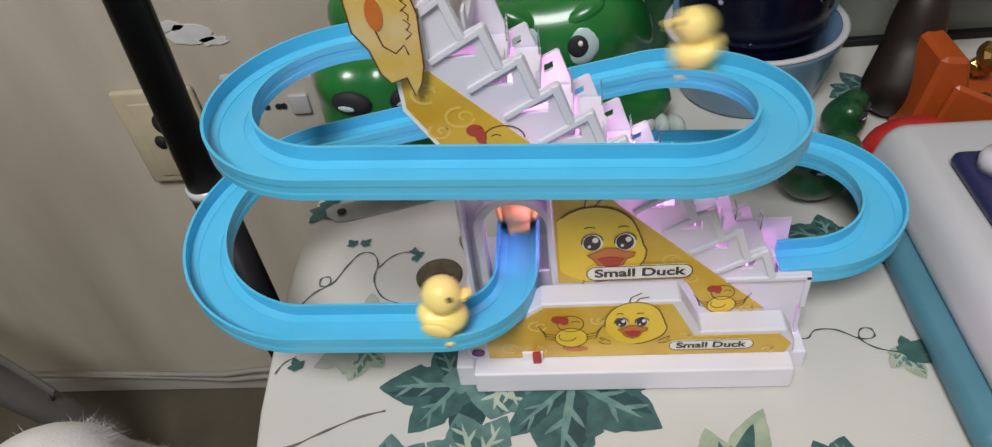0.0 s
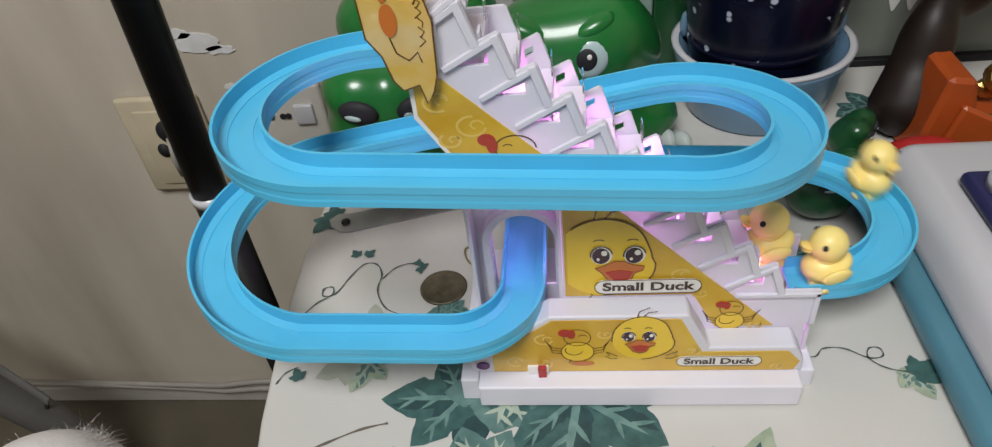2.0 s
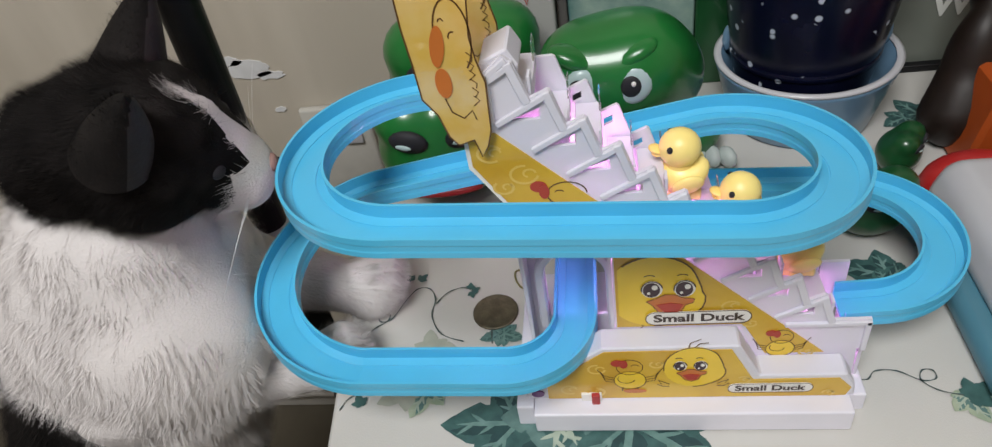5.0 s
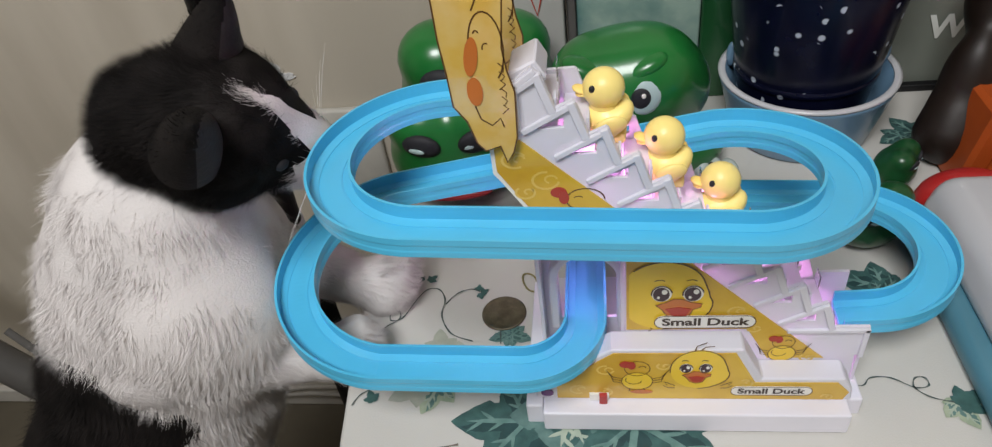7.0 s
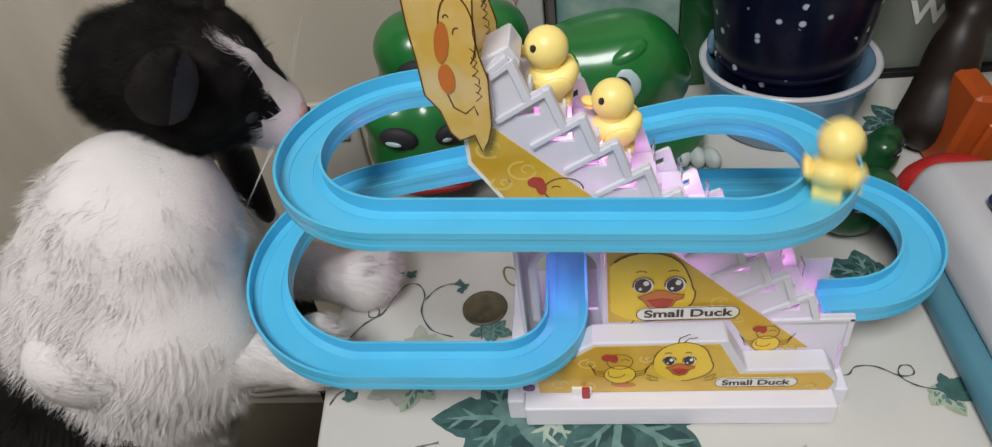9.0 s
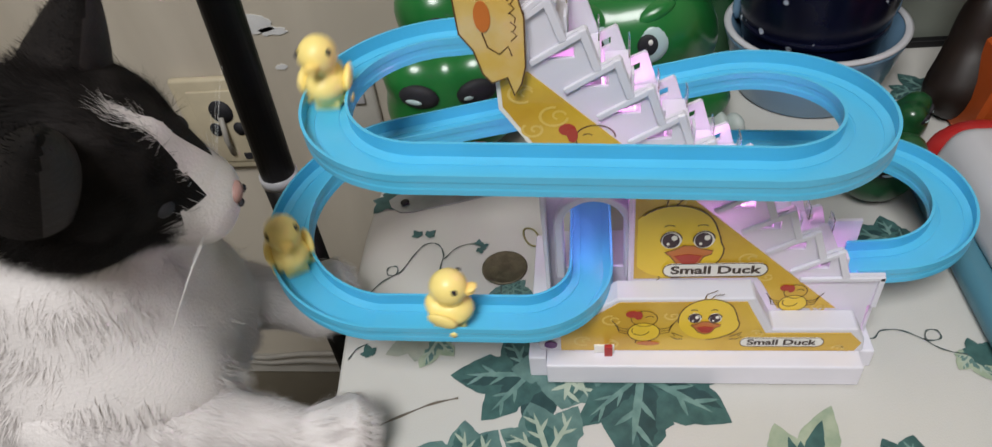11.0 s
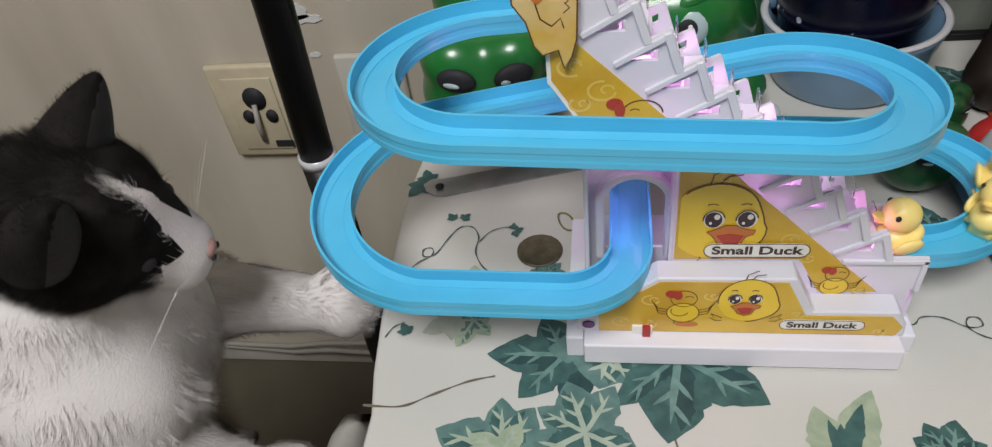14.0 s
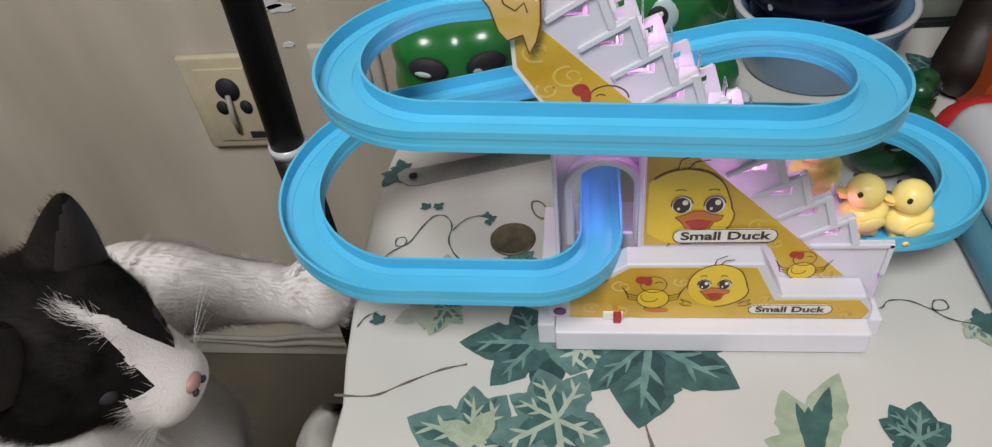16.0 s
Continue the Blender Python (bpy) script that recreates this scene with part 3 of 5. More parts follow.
    # clear printed head plates beside the top
    head = [(0.001, 0.231), (0.000, 0.222), (-0.001, 0.213), (0.000, 0.204), (0.002, 0.195), (0.001, 0.175), (-0.001, 0.168), (-0.004, 0.163), (-0.006, 0.171), (-0.012, 0.169),
            (-0.015, 0.173), (-0.0175, 0.183), (-0.022, 0.190), (-0.0225, 0.204), (-0.0235, 0.218), (-0.0235, 0.232), (-0.0245, 0.246), (-0.019, 0.256), (-0.010, 0.258), (-0.002, 0.252), (0.001, 0.242)]
    for py in (FRONT - 0.0045, BACK + 0.0025):
        plate = part("head_plate", prism(head, py, py + 0.0014, 0.0003), M_PLATE, toy, "clear plate printed with a yellow duck face", smooth=False)
        yy = py - 0.0002
        outline_mark(head + head[:1], yy, 0.0006, M_PRINT_LINE, plate)
        picture("printed_bill", [(-0.0125 - 0.0026 * math.cos(0.35 * i) + 0.0012 * math.sin(0.35 * i), 0.2105 + 0.0078 * math.sin(0.35 * i)) for i in range(18)], yy, M_PRINT_ORANGE, plate)
        picture("printed_bill", [(-0.0128 + 0.0030 * math.cos(0.35 * i), 0.1962 + 0.0060 * math.sin(0.35 * i)) for i in range(18)], yy, M_PRINT_ORANGE, plate)
        outline_mark(curve_pts(-0.0065, 0.2135, 0.0062, 0.014, 200, -60, 18), yy, 0.0006, M_PRINT_LINE, plate)
        outline_mark([(-0.0135, 0.190), (-0.012, 0.184), (-0.008, 0.181), (-0.0045, 0.184), (-0.0035, 0.180)], yy, 0.0006, M_PRINT_LINE, plate)
        outline_mark(curve_pts(-0.0095, 0.219, 0.001, 0.0016, 20, 160, 6), yy, 0.0005, M_PRINT_LINE, plate)
        outline_mark(curve_pts(-0.0065, 0.2135, 0.0014, 0.002, 60, 190, 6), yy, 0.0005, M_PRINT_LINE, plate)
        outline_mark([(-0.010, 0.228), (-0.008, 0.232), (-0.011, 0.236)], yy, 0.0006, M_PRINT_LINE, plate)
        for i in range(6):
            outline_mark([(-0.0035 + 0.001 * i % 0.003, 0.186 + 0.0035 * i), (-0.001, 0.188 + 0.0035 * i), (-0.003, 0.190 + 0.0035 * i)], yy, 0.0004, M_PRINT_LINE, plate)


M_DARK_VIOLET = material("dark_violet", (0.12, 0.02, 0.16), 0.3, 0.1, 60)
tower()


def make_step(k):
    """One lifting tread between two cheeks with a slot in each."""
    bm = box(-0.0053, FRONT + 0.0040, -0.026, 0.0055, BACK - 0.0024, -0.0195, 0.0005)
    merge(bm, box(0.0044, FRONT + 0.0040, -0.0195, 0.0056, FRONT + 0.0100, -0.0120, 0.0003))
    st = part("step", bm, M_SHELL, toy, smooth=False)
    part("lip", box(0.0046, BACK - 0.0100, -0.0194, 0.0053, BACK - 0.0026, -0.0110, 0.0003), M_CLEAR, st, "clear plastic lip", smooth=False)
    return st


STEPS = [make_step(k) for k in range(TEETH)]


def step_rows(k, seconds=16.0, beat=1.24):
    """Every other tread lifts and sinks."""
    x, z = tip(k)
    rows, t = [], 0.0
    base = z
    while t < seconds + 0.01:
        lift = -0.0030 * math.cos(2 * math.pi * (t - 7.4) / beat) * (1 if k % 2 else -1)
        rows.append((t, pose(x, 0, base + lift)))
        t += beat / 4
    rows.append((seconds + 0.05, rows[-1][1]))
    return rows


# small coloured lamps inside the toy
def glow(place, watts, colour, r=0.004):
    l = bpy.data.lights.new("toy_led", "POINT")
    l.energy, l.color, l.shadow_soft_size = watts, colour, r
    new("toy_led", l).location = place


for place, w in (((0.030, 0.040, 0.135), 0.040), ((0.075, 0.040, 0.095), 0.075), ((0.116, 0.040, 0.048), 0.028), ((0.030, 0.066, 0.086), 0.003)):
    glow(place, w, (1.0, 0.34, 0.82))


# ---- ducks ----
def make_duck():
    d = thing("toy_duck", "small yellow plastic duck with wheels under it", "toy duck", group="ducks on the slide")
    body = blob((0, 0, 0.0095), (0.0112, 0.0092, 0.0082), seg=24, rings=16)
    for v in body.verts:
        if v.co.x < -0.004:
            v.co.z += 0.6 * (-0.004 - v.co.x)
        if v.co.z < 0.004:
            v.co.z = 0.004 + (v.co.z - 0.004) * 0.5
    blob((0.001, 0, 0.0165), (0.0062, 0.0060, 0.005), seg=16, rings=10, bm=body)
    part("body", body, M_DUCK, d)
    part("head", blob((0.0012, 0, 0.0240), (0.0088, 0.0085, 0.0086), seg=24, rings=16), M_DUCK, d)
    bill = blob((0.0106, 0, 0.0232), (0.0038, 0.0034, 0.0013), (0, -18, 0), 14, 8)
    blob((0.0100, 0, 0.0214), (0.0030, 0.0030, 0.0011), (0, 6, 0), 14, 8, bm=bill)
    part("bill", bill, M_BEAK, d)
    for s in (-1, 1):
        part("eye", blob((0.0052, s * 0.0069, 0.0272), (0.0013, 0.0011, 0.0016), seg=10, rings=8), M_HOLE, d)
        wing = blob((-0.0022, s * 0.0094, 0.0112), (0.0072, 0.0022, 0.0050), (s * -14, 18, s * 8), 16, 10)
        part("wing", wing, M_DUCK, d)
    part("keel", box(-0.008, -0.0058, 0.0, 0.007, 0.0058, 0.0052, 0.0012), M_DUCK, d)
    part("guide_pin", tube([(0.002, -0.011, 0.003), (0.002, 0.011, 0.003)], 0.0016, 10), M_DUCK, d)
    return d


TRACK = []
for piece in PIECES:
    for q in piece_line(piece):
        if not TRACK or (Vector(q) - TRACK[-1]).length > 1e-6:
            TRACK.append(Vector(q))
TRACK_S = [0.0]
for p, q in zip(TRACK, TRACK[1:]):
    TRACK_S.append(TRACK_S[-1] + (q - p).length)


def on_track(s):
    s = min(max(s, 0.0), TRACK_S[-1] - 1e-6)
    i = max(j for j in range(len(TRACK_S) - 1) if TRACK_S[j] <= s)
    f = (s - TRACK_S[i]) / (TRACK_S[i + 1] - TRACK_S[i])
    p = TRACK[i].lerp(TRACK[i + 1], f)
    a, b = TRACK[max(i - 1, 0)], TRACK[min(i + 2, len(TRACK) - 1)]
    return p - Vector((0, 0, 0.0072)), math.degrees(math.atan2(b.y - a.y, b.x - a.x))


def climb(t, start):
    """On the stairs: a hop to the next tread each beat."""
    beat = 0.62
    n = (t - start) / beat
    k = math.floor(n)
    f = min(max((n - k - 0.35) / 0.5, 0), 1)
    f = f * f * (3 - 2 * f)
    x = 0.1495 - (k + f) * 0.01262
    z = max(0.1895 - (0.1495 - (k + min(1, f * 1.35)) * 0.01262), 0.0375)
    return Vector((x, 0.0465, z))


def duck_rows(first, start, leave, second, again):
    """Track distances before the first climb, the climb's start and end, distances after it, the second climb's start."""
    rows, yaw0 = [], None
    for i in range(0, 162):
        t = i / 10
        if t < start:
            s = np.interp(t, [a for a, _ in first], [b for _, b in first])
            p, yaw = on_track(s)
        elif t < leave:
            p, yaw = climb(t, start), 174
        elif t < leave + 0.25:
            f = (t - leave) / 0.25
            q, _ = on_track(0.05)
            p = Vector((0.006, 0.0465, 0.181)).lerp(q, f) + Vector((0, 0.0, 0.018 * f * (1 - f)))
            yaw = 174 + 6 * f
        elif t < again:
            s = np.interp(t, [a for a, _ in second], [b for _, b in second])
            p, yaw = on_track(s)
        else:
            p, yaw = climb(t, again), 174
        rows.append((t, pose(*p, 0, 0, yaw)))
    return rows


DUCK_RUNS = [
    ([(0, 0.972), (0.2, 1.02), (0.4, 1.068), (0.6, 1.12), (0.8, 1.18), (1.0, 1.232), (1.2, 1.284), (1.3, 1.30)], 1.38, 8.0,
     [(8.2, 0.05), (8.4, 0.116), (8.6, 0.202), (8.8, 0.29), (9.0, 0.38), (9.2, 0.474), (9.4, 0.60), (9.6, 0.70), (9.8, 0.77), (10.0, 0.81), (10.3, 0.822), (10.8, 0.825), (10.9, 0.836), (11.0, 0.850), (11.2, 0.860), (11.4, 0.866),
      (11.6, 0.888), (11.8, 0.906), (12.0, 0.926), (12.2, 0.950), (12.3, 0.970), (12.6, 1.03), (12.9, 1.095), (13.0, 1.126), (13.2, 1.188), (13.5, 1.254), (13.7, 1.286), (13.8, 1.30)], 14.45),
    ([(0, 0.884), (0.2, 0.912), (0.4, 0.946), (0.6, 0.980), (1.1, 1.08), (1.3, 1.132), (1.5, 1.188), (1.6, 1.214), (1.8, 1.258), (2.0, 1.285), (2.2, 1.30)], 2.66, 9.28,
     [(9.5, 0.05), (9.7, 0.116), (9.9, 0.202), (10.1, 0.29), (10.3, 0.396), (10.4, 0.434), (10.6, 0.535), (10.7, 0.606), (10.8, 0.668), (10.9, 0.722), (11.0, 0.758), (11.2, 0.812), (11.3, 0.828), (11.5, 0.847), (11.8, 0.874), (12.0, 0.888),
      (12.2, 0.913), (12.4, 0.944), (12.6, 0.980), (13.3, 1.10), (13.5, 1.142), (13.7, 1.194), (13.9, 1.238), (14.1, 1.265), (14.3, 1.277), (14.6, 1.280), (15.0, 1.290), (15.3, 1.30)], 15.73),
    ([(0, 0.46), (0.1, 0.512), (0.2, 0.58), (0.3, 0.65), (0.4, 0.714), (0.5, 0.758), (0.6, 0.80), (0.8, 0.878), (1.0, 0.936), (1.2, 0.974), (1.6, 1.085), (1.8, 1.138), (2.0, 1.20), (2.2, 1.246), (2.4, 1.270), (2.8, 1.280), (3.2, 1.30)], 3.94, 10.6,
     [(10.8, 0.052), (11.0, 0.116), (11.2, 0.202), (11.4, 0.29), (11.6, 0.38), (11.8, 0.474), (11.9, 0.53), (12.0, 0.602), (12.2, 0.716), (12.4, 0.806), (12.6, 0.876), (12.8, 0.932), (13.0, 0.972), (13.5, 1.085), (13.7, 1.14), (13.9, 1.195),
      (14.0, 1.225), (14.2, 1.255), (14.4, 1.258), (15.0, 1.262), (15.6, 1.276), (16.2, 1.283)], 99.0),
]
DUCKS = [make_duck()]
for _ in DUCK_RUNS[1:]:
    DUCKS.append(copy_thing(DUCKS[0], pose(0, 0, 0)))


def soft_form(parts, centre, seg=72, rings=48, k=0.010):
    """One smooth skin round several ellipsoids, seen from a point inside."""
    th = np.linspace(0, 2 * np.pi, seg, endpoint=False)
    ph = np.linspace(0.0001, np.pi - 0.0001, rings)
    T, P = np.meshgrid(th, ph)
    U = np.stack([np.sin(P) * np.cos(T), np.sin(P) * np.sin(T), np.cos(P)], -1)
    C = np.array(centre)

    def field(X):
        acc = 0
        for c, r in parts:
            r = np.array(r)
            acc = acc + np.exp(-(np.linalg.norm((X - np.array(c)) / r, axis=-1) - 1) * r.min() / k)
        return -k * np.log(acc + 1e-30)

    lo, hi = np.zeros(T.shape), np.full(T.shape, 0.4)
    for step in range(26):
        mid = (lo + hi) / 2
        inside = field(C + U * mid[..., None]) < 0
        lo, hi = np.where(inside, mid, lo), np.where(inside, hi, mid)
    V = C + U * lo[..., None]
    bm = bmesh.new()
    vs = [[bm.verts.new(V[i, j]) for j in range(seg)] for i in range(rings)]
    for i in range(rings - 1):
        for j in range(seg):
            bm.faces.new((vs[i][j], vs[i][(j + 1) % seg], vs[i + 1][(j + 1) % seg], vs[i + 1][j]))
    bm.faces.new(vs[0][::-1]), bm.faces.new(vs[-1])
    return bm


# ---- print on the tablecloth ----
def print_mat(name, a, b):
    return material(name, a, 0.55, 0, 120, 0.12, 900, second=b)


M_LEAF_DARK = print_mat("leaf_print_dark", (0.055, 0.135, 0.125), (0.032, 0.085, 0.082))
M_LEAF_SHADE = print_mat("leaf_print_shade", (0.024, 0.070, 0.070), (0.016, 0.048, 0.050))
M_LEAF_MID = print_mat("leaf_print_mid", (0.13, 0.23, 0.21), (0.08, 0.16, 0.15))
M_LEAF_PALE = print_mat("leaf_print_pale", (0.40, 0.45, 0.33), (0.28, 0.35, 0.25))
M_LEAF_GREY = print_mat("leaf_print_grey", (0.42, 0.43, 0.36), (0.34, 0.36, 0.30))
M_VEIN = print_mat("leaf_print_vein", (0.17, 0.29, 0.26), (0.10, 0.20, 0.18))
M_VEIN_PALE = print_mat("leaf_print_vein_pale", (0.42, 0.48, 0.39), (0.33, 0.40, 0.32))
M_STEM = print_mat("stem_print", (0.17, 0.14, 0.11), (0.12, 0.10, 0.08))
M_VINE = print_mat("vine_print", (0.07, 0.10, 0.095), (0.05, 0.07, 0.07))
LAYER = [0.0]


def next_layer(step=0.000012):
    LAYER[0] += step
    return 0.00012 + LAYER[0] - step


def lobe(bm, base, end, width, z, rnd, wave=0.10, lean=0.0):
    """One pointed lobe of a printed leaf, from its base to its tip, with a wavy rim."""
    b, e = Vector(base), Vector(end)
    d = e - b
    n = Vector((-d.y, d.x)).normalized()
    left, right, steps = [], [], 16
    for i in range(steps + 1):
        u = i / steps
        w = 0.5 * width * (math.sin(math.pi * u ** 0.85) ** 0.75 * (1 - 0.35 * u) * 1.25 if 0 < u < 1 else 0)
        w += 0.10 * width * (1 - u) * (u < 0.2)
        mid = b + d * u + n * lean * width * math.sin(math.pi * u)
        left.append(mid + n * w * (1 + wave * math.sin(9 * u + rnd.uniform(0, 2)) + rnd.uniform(-0.5, 0.5) * wave))
        right.append(mid - n * w * (1 + wave * math.sin(10 * u + rnd.uniform(0, 2)) + rnd.uniform(-0.5, 0.5) * wave))
    ls, rs = [bm.verts.new((p.x, p.y, z)) for p in left], [bm.verts.new((p.x, p.y, z)) for p in right]
    for i in range(steps):
        bm.faces.new((ls[i], ls[i + 1], rs[i + 1], rs[i]))


def leaf(base, lobes, mat, vein=None, seed=1, shade=None):
    """A flat printed ivy leaf: lobes as (tip x, tip y, width) round the stalk's end, a darker side to each and branching veins."""
    rnd = random.Random(seed)
    z = next_layer(0.000036 if vein else 0.000012)
    bm, dark, lines = bmesh.new(), bmesh.new(), bmesh.new()
    b = Vector(base)
    for i, (x, y, w) in enumerate(lobes):
        e = Vector((x, y))
        lobe(bm, b - (e - b) * 0.12, e, w, z + 0.0000012 * i, rnd)
        if not vein:
            continue
        d = e - b
        n = Vector((-d.y, d.x)).normalized()
        for side, far in ((1, 0.86), (-1, 0.55)):
            if rnd.random() < 0.85:
                lobe(dark, b + d * 0.10 + n * side * w * 0.05, b + d * far + n * side * w * 0.14, w * 0.30, z + 0.000009 + 0.0000009 * (2 * i + (side > 0)), rnd, 0.28, 0.15 * side)
        stem = w * 0.045 + 0.0002
        lobe(lines, b, b + d * 0.80, stem * 2.2, z + 0.000021 + 0.000001 * i, rnd, 0.06)
        for u, side in ((0.30, 1), (0.42, -1), (0.58, 1)):
            p = b + d * u
            lobe(lines, p, p + d * 0.20 + n * side * w * 0.26, stem * 1.5, z + 0.000028 + 0.000001 * i, rnd, 0.06)
    ob = part("leaf_print", bm, mat, cloth, smooth=False)
    if vein:
        part("leaf_shade_print", dark, shade or (M_LEAF_DARK if mat is M_LEAF_MID else M_LEAF_SHADE if mat is M_LEAF_DARK else M_LEAF_MID), ob, smooth=False)
        part("vein_print", lines, vein, ob, smooth=False)
    else:
        dark.free()
        lines.free()
    return ob


def ivy(x, y, size, turn, mat, vein=None, narrow=1.0):
    """A five-lobed leaf; turn 0 points the tip away from the viewer."""
    c, s = math.cos(radians(turn)), math.sin(radians(turn))

    def place(a, b):
        return x + a * size * narrow * c - b * size * s, y + a * size * narrow * s + b * size * c

    lobes = [(*place(a, b), w * size * narrow) for a, b, w in ((0.62, -0.72, 0.62), (-0.60, -0.70, 0.60), (0.98, 0.02, 0.74), (-0.96, 0.06, 0.72), (0.03, 1.02, 0.92))]
    return leaf(place(0, -0.42), lobes, mat, vein, int(1000 * (x + 2 * y) + 900))


def vine(pts, w, mat):
    dense = []
    n = len(pts)
    for i in range(n - 1):
        p0, p1, p2, p3 = (Vector(pts[max(0, min(n - 1, i + k))]) for k in (-1, 0, 1, 2))
        for f in (0, 0.2, 0.4, 0.6, 0.8):
            dense.append(0.5 * ((2 * p1) + (p2 - p0) * f + (2 * p0 - 5 * p1 + 4 * p2 - p3) * f * f + (3 * p1 - p0 - 3 * p2 + p3) * f ** 3))
    dense.append(Vector(pts[-1]))
    bm = bmesh.new()
    z, prev = next_layer(), None
    for i, p in enumerate(dense):
        d = dense[min(i + 1, len(dense) - 1)] - dense[max(i - 1, 0)]
        s = Vector((-d.y, d.x)).normalized() * w / 2 * (0.8 + 0.3 * math.sin(i * 1.3))
        cur = (bm.verts.new((p.x + s.x, p.y + s.y, z)), bm.verts.new((p.x - s.x, p.y - s.y, z)))
        if prev:
            bm.faces.new((prev[0], prev[1], cur[1], cur[0]))
        prev = cur
    part("vine_print", bm, mat, cloth, smooth=False)


def cloth_print():
    vine([(-0.112, -0.029), (-0.092, -0.029), (-0.078, -0.022), (-0.060, -0.013), (-0.046, -0.009)], 0.0016, M_STEM)
    vine([(0.022, -0.050), (0.012, -0.040), (0.000, -0.022)], 0.0012, M_VINE)
    vine([(0.055, -0.070), (0.046, -0.056), (0.042, -0.040)], 0.0018, M_STEM)
    vine([(0.046, -0.056), (0.064, -0.062)], 0.0014, M_STEM)
    # Narrow dark lobes by the plinth: a shadow put into the print
    leaf((-0.004, -0.004), [(0.002, -0.020, 0.012), (-0.012, -0.022, 0.012)], M_LEAF_SHADE, None, 2)
    leaf((-0.010, 0.006), [(-0.024, 0.032, 0.020), (-0.052, 0.005, 0.025), (-0.033, -0.022, 0.022)], M_LEAF_DARK, M_VEIN, 3)
    leaf((0.000, 0.010), [(-0.020, 0.009, 0.018)], M_LEAF_MID, None, 4)
    leaf((0.012, 0.010), [(0.007, -0.015, 0.030), (0.022, -0.012, 0.024)], M_LEAF_MID, M_VEIN_PALE, 5)
    leaf((0.047, 0.006), [(0.014, -0.025, 0.020), (0.088, 0.006, 0.026), (0.088, -0.021, 0.032), (0.039, -0.044, 0.036)], M_LEAF_DARK, M_VEIN, 6)
    leaf((0.001, -0.040), [(-0.030, -0.058, 0.024), (-0.023, -0.027, 0.018), (0.006, -0.070, 0.026), (0.026, -0.052, 0.022), (0.015, -0.013, 0.020), (-0.009, -0.011, 0.022)], M_LEAF_MID, M_VEIN_PALE, 7)
    leaf((-0.038, -0.052), [(-0.020, -0.066, 0.022), (-0.072, -0.041, 0.026), (-0.024, -0.027, 0.022), (-0.041, -0.022, 0.020)], M_LEAF_MID, M_VEIN_PALE, 8)
    leaf((-0.038, -0.052), [(-0.055, -0.043, 0.012), (-0.030, -0.036, 0.012)], M_LEAF_PALE, M_VEIN_PALE, 9, M_LEAF_PALE)
    leaf((-0.050, -0.072), [(-0.070, -0.066, 0.020), (-0.056, -0.090, 0.020)], M_LEAF_DARK, M_VEIN, 10)
    leaf((0.114, -0.054), [(0.107, -0.021, 0.020), (0.135, -0.011, 0.019), (0.094, -0.048, 0.014)], M_LEAF_PALE, None, 11)
    leaf((0.115, -0.050), [(0.112, -0.028, 0.006), (0.117, -0.030, 0.007), (0.129, -0.019, 0.009), (0.124, -0.030, 0.008)], M_LEAF_DARK, None, 12)
    leaf((0.160, -0.046), [(0.146, -0.036, 0.014), (0.153, -0.028, 0.014), (0.167, -0.026, 0.016), (0.176, -0.038, 0.014), (0.166, -0.064, 0.018), (0.148, -0.058, 0.014)], M_LEAF_DARK, M_VEIN, 13)
    leaf((0.080, -0.066), [(0.074, -0.082, 0.012), (0.092, -0.076, 0.012), (0.070, -0.060, 0.010)], M_LEAF_DARK, M_VEIN, 14)
    ivy(0.188, 0.103, 0.020, 70, M_LEAF_DARK, M_VEIN)
    ivy(0.200, 0.092, 0.018, 250, M_LEAF_DARK, M_VEIN)
    ivy(0.258, 0.262, 0.016, 30, M_LEAF_DARK, M_VEIN)
    ivy(0.246, 0.250, 0.013, 120, M_LEAF_DARK, M_VEIN)
    ivy(0.272, 0.250, 0.013, 260, M_LEAF_DARK, None)
    ivy(0.209, 0.014, 0.011, 200, M_LEAF_PALE, M_VEIN_PALE)
    ivy(0.214, 0.021, 0.010, -60, M_LEAF_DARK, None)
    ivy(-0.028, 0.064, 0.009, 110, M_LEAF_MID, M_VEIN)
    ivy(-0.019, 0.064, 0.009, 250, M_LEAF_MID, M_VEIN)
    ivy(-0.066, 0.060, 0.010, 10, M_LEAF_GREY, None)
    ivy(-0.060, 0.052, 0.012, 200, M_LEAF_GREY, None)
    ivy(-0.064, 0.022, 0.014, 160, M_LEAF_PALE, M_VEIN_PALE)
    ivy(-0.078, 0.024, 0.013, 120, M_LEAF_GREY, None)
    ivy(-0.116, 0.142, 0.010, 150, M_LEAF_DARK, None)
    ivy(-0.112, 0.155, 0.008, 20, M_LEAF_DARK, None)
    for x, y, s, a in ((-0.088, 0.113, 0.0042, 40), (-0.079, 0.113, 0.0042, -40), (-0.047, 0.104, 0.0032, 0), (-0.043, 0.101, 0.0030, -60), (-0.045, 0.097, 0.0032, 200), (-0.100, 0.020, 0.005, 30)):
        ivy(x, y, s, a, M_LEAF_DARK, None)
    vine([(-0.110, 0.059), (-0.103, 0.071), (-0.095, 0.078), (-0.096, 0.084), (-0.101, 0.083), (-0.100, 0.077), (-0.093, 0.079), (-0.087, 0.093), (-0.081, 0.103), (-0.073, 0.103), (-0.068, 0.094), (-0.068, 0.080), (-0.060, 0.066), (-0.046, 0.060)], 0.0010, M_VINE)
    vine([(-0.067, 0.090), (-0.061, 0.099), (-0.052, 0.103), (-0.045, 0.100)], 0.0009, M_VINE)
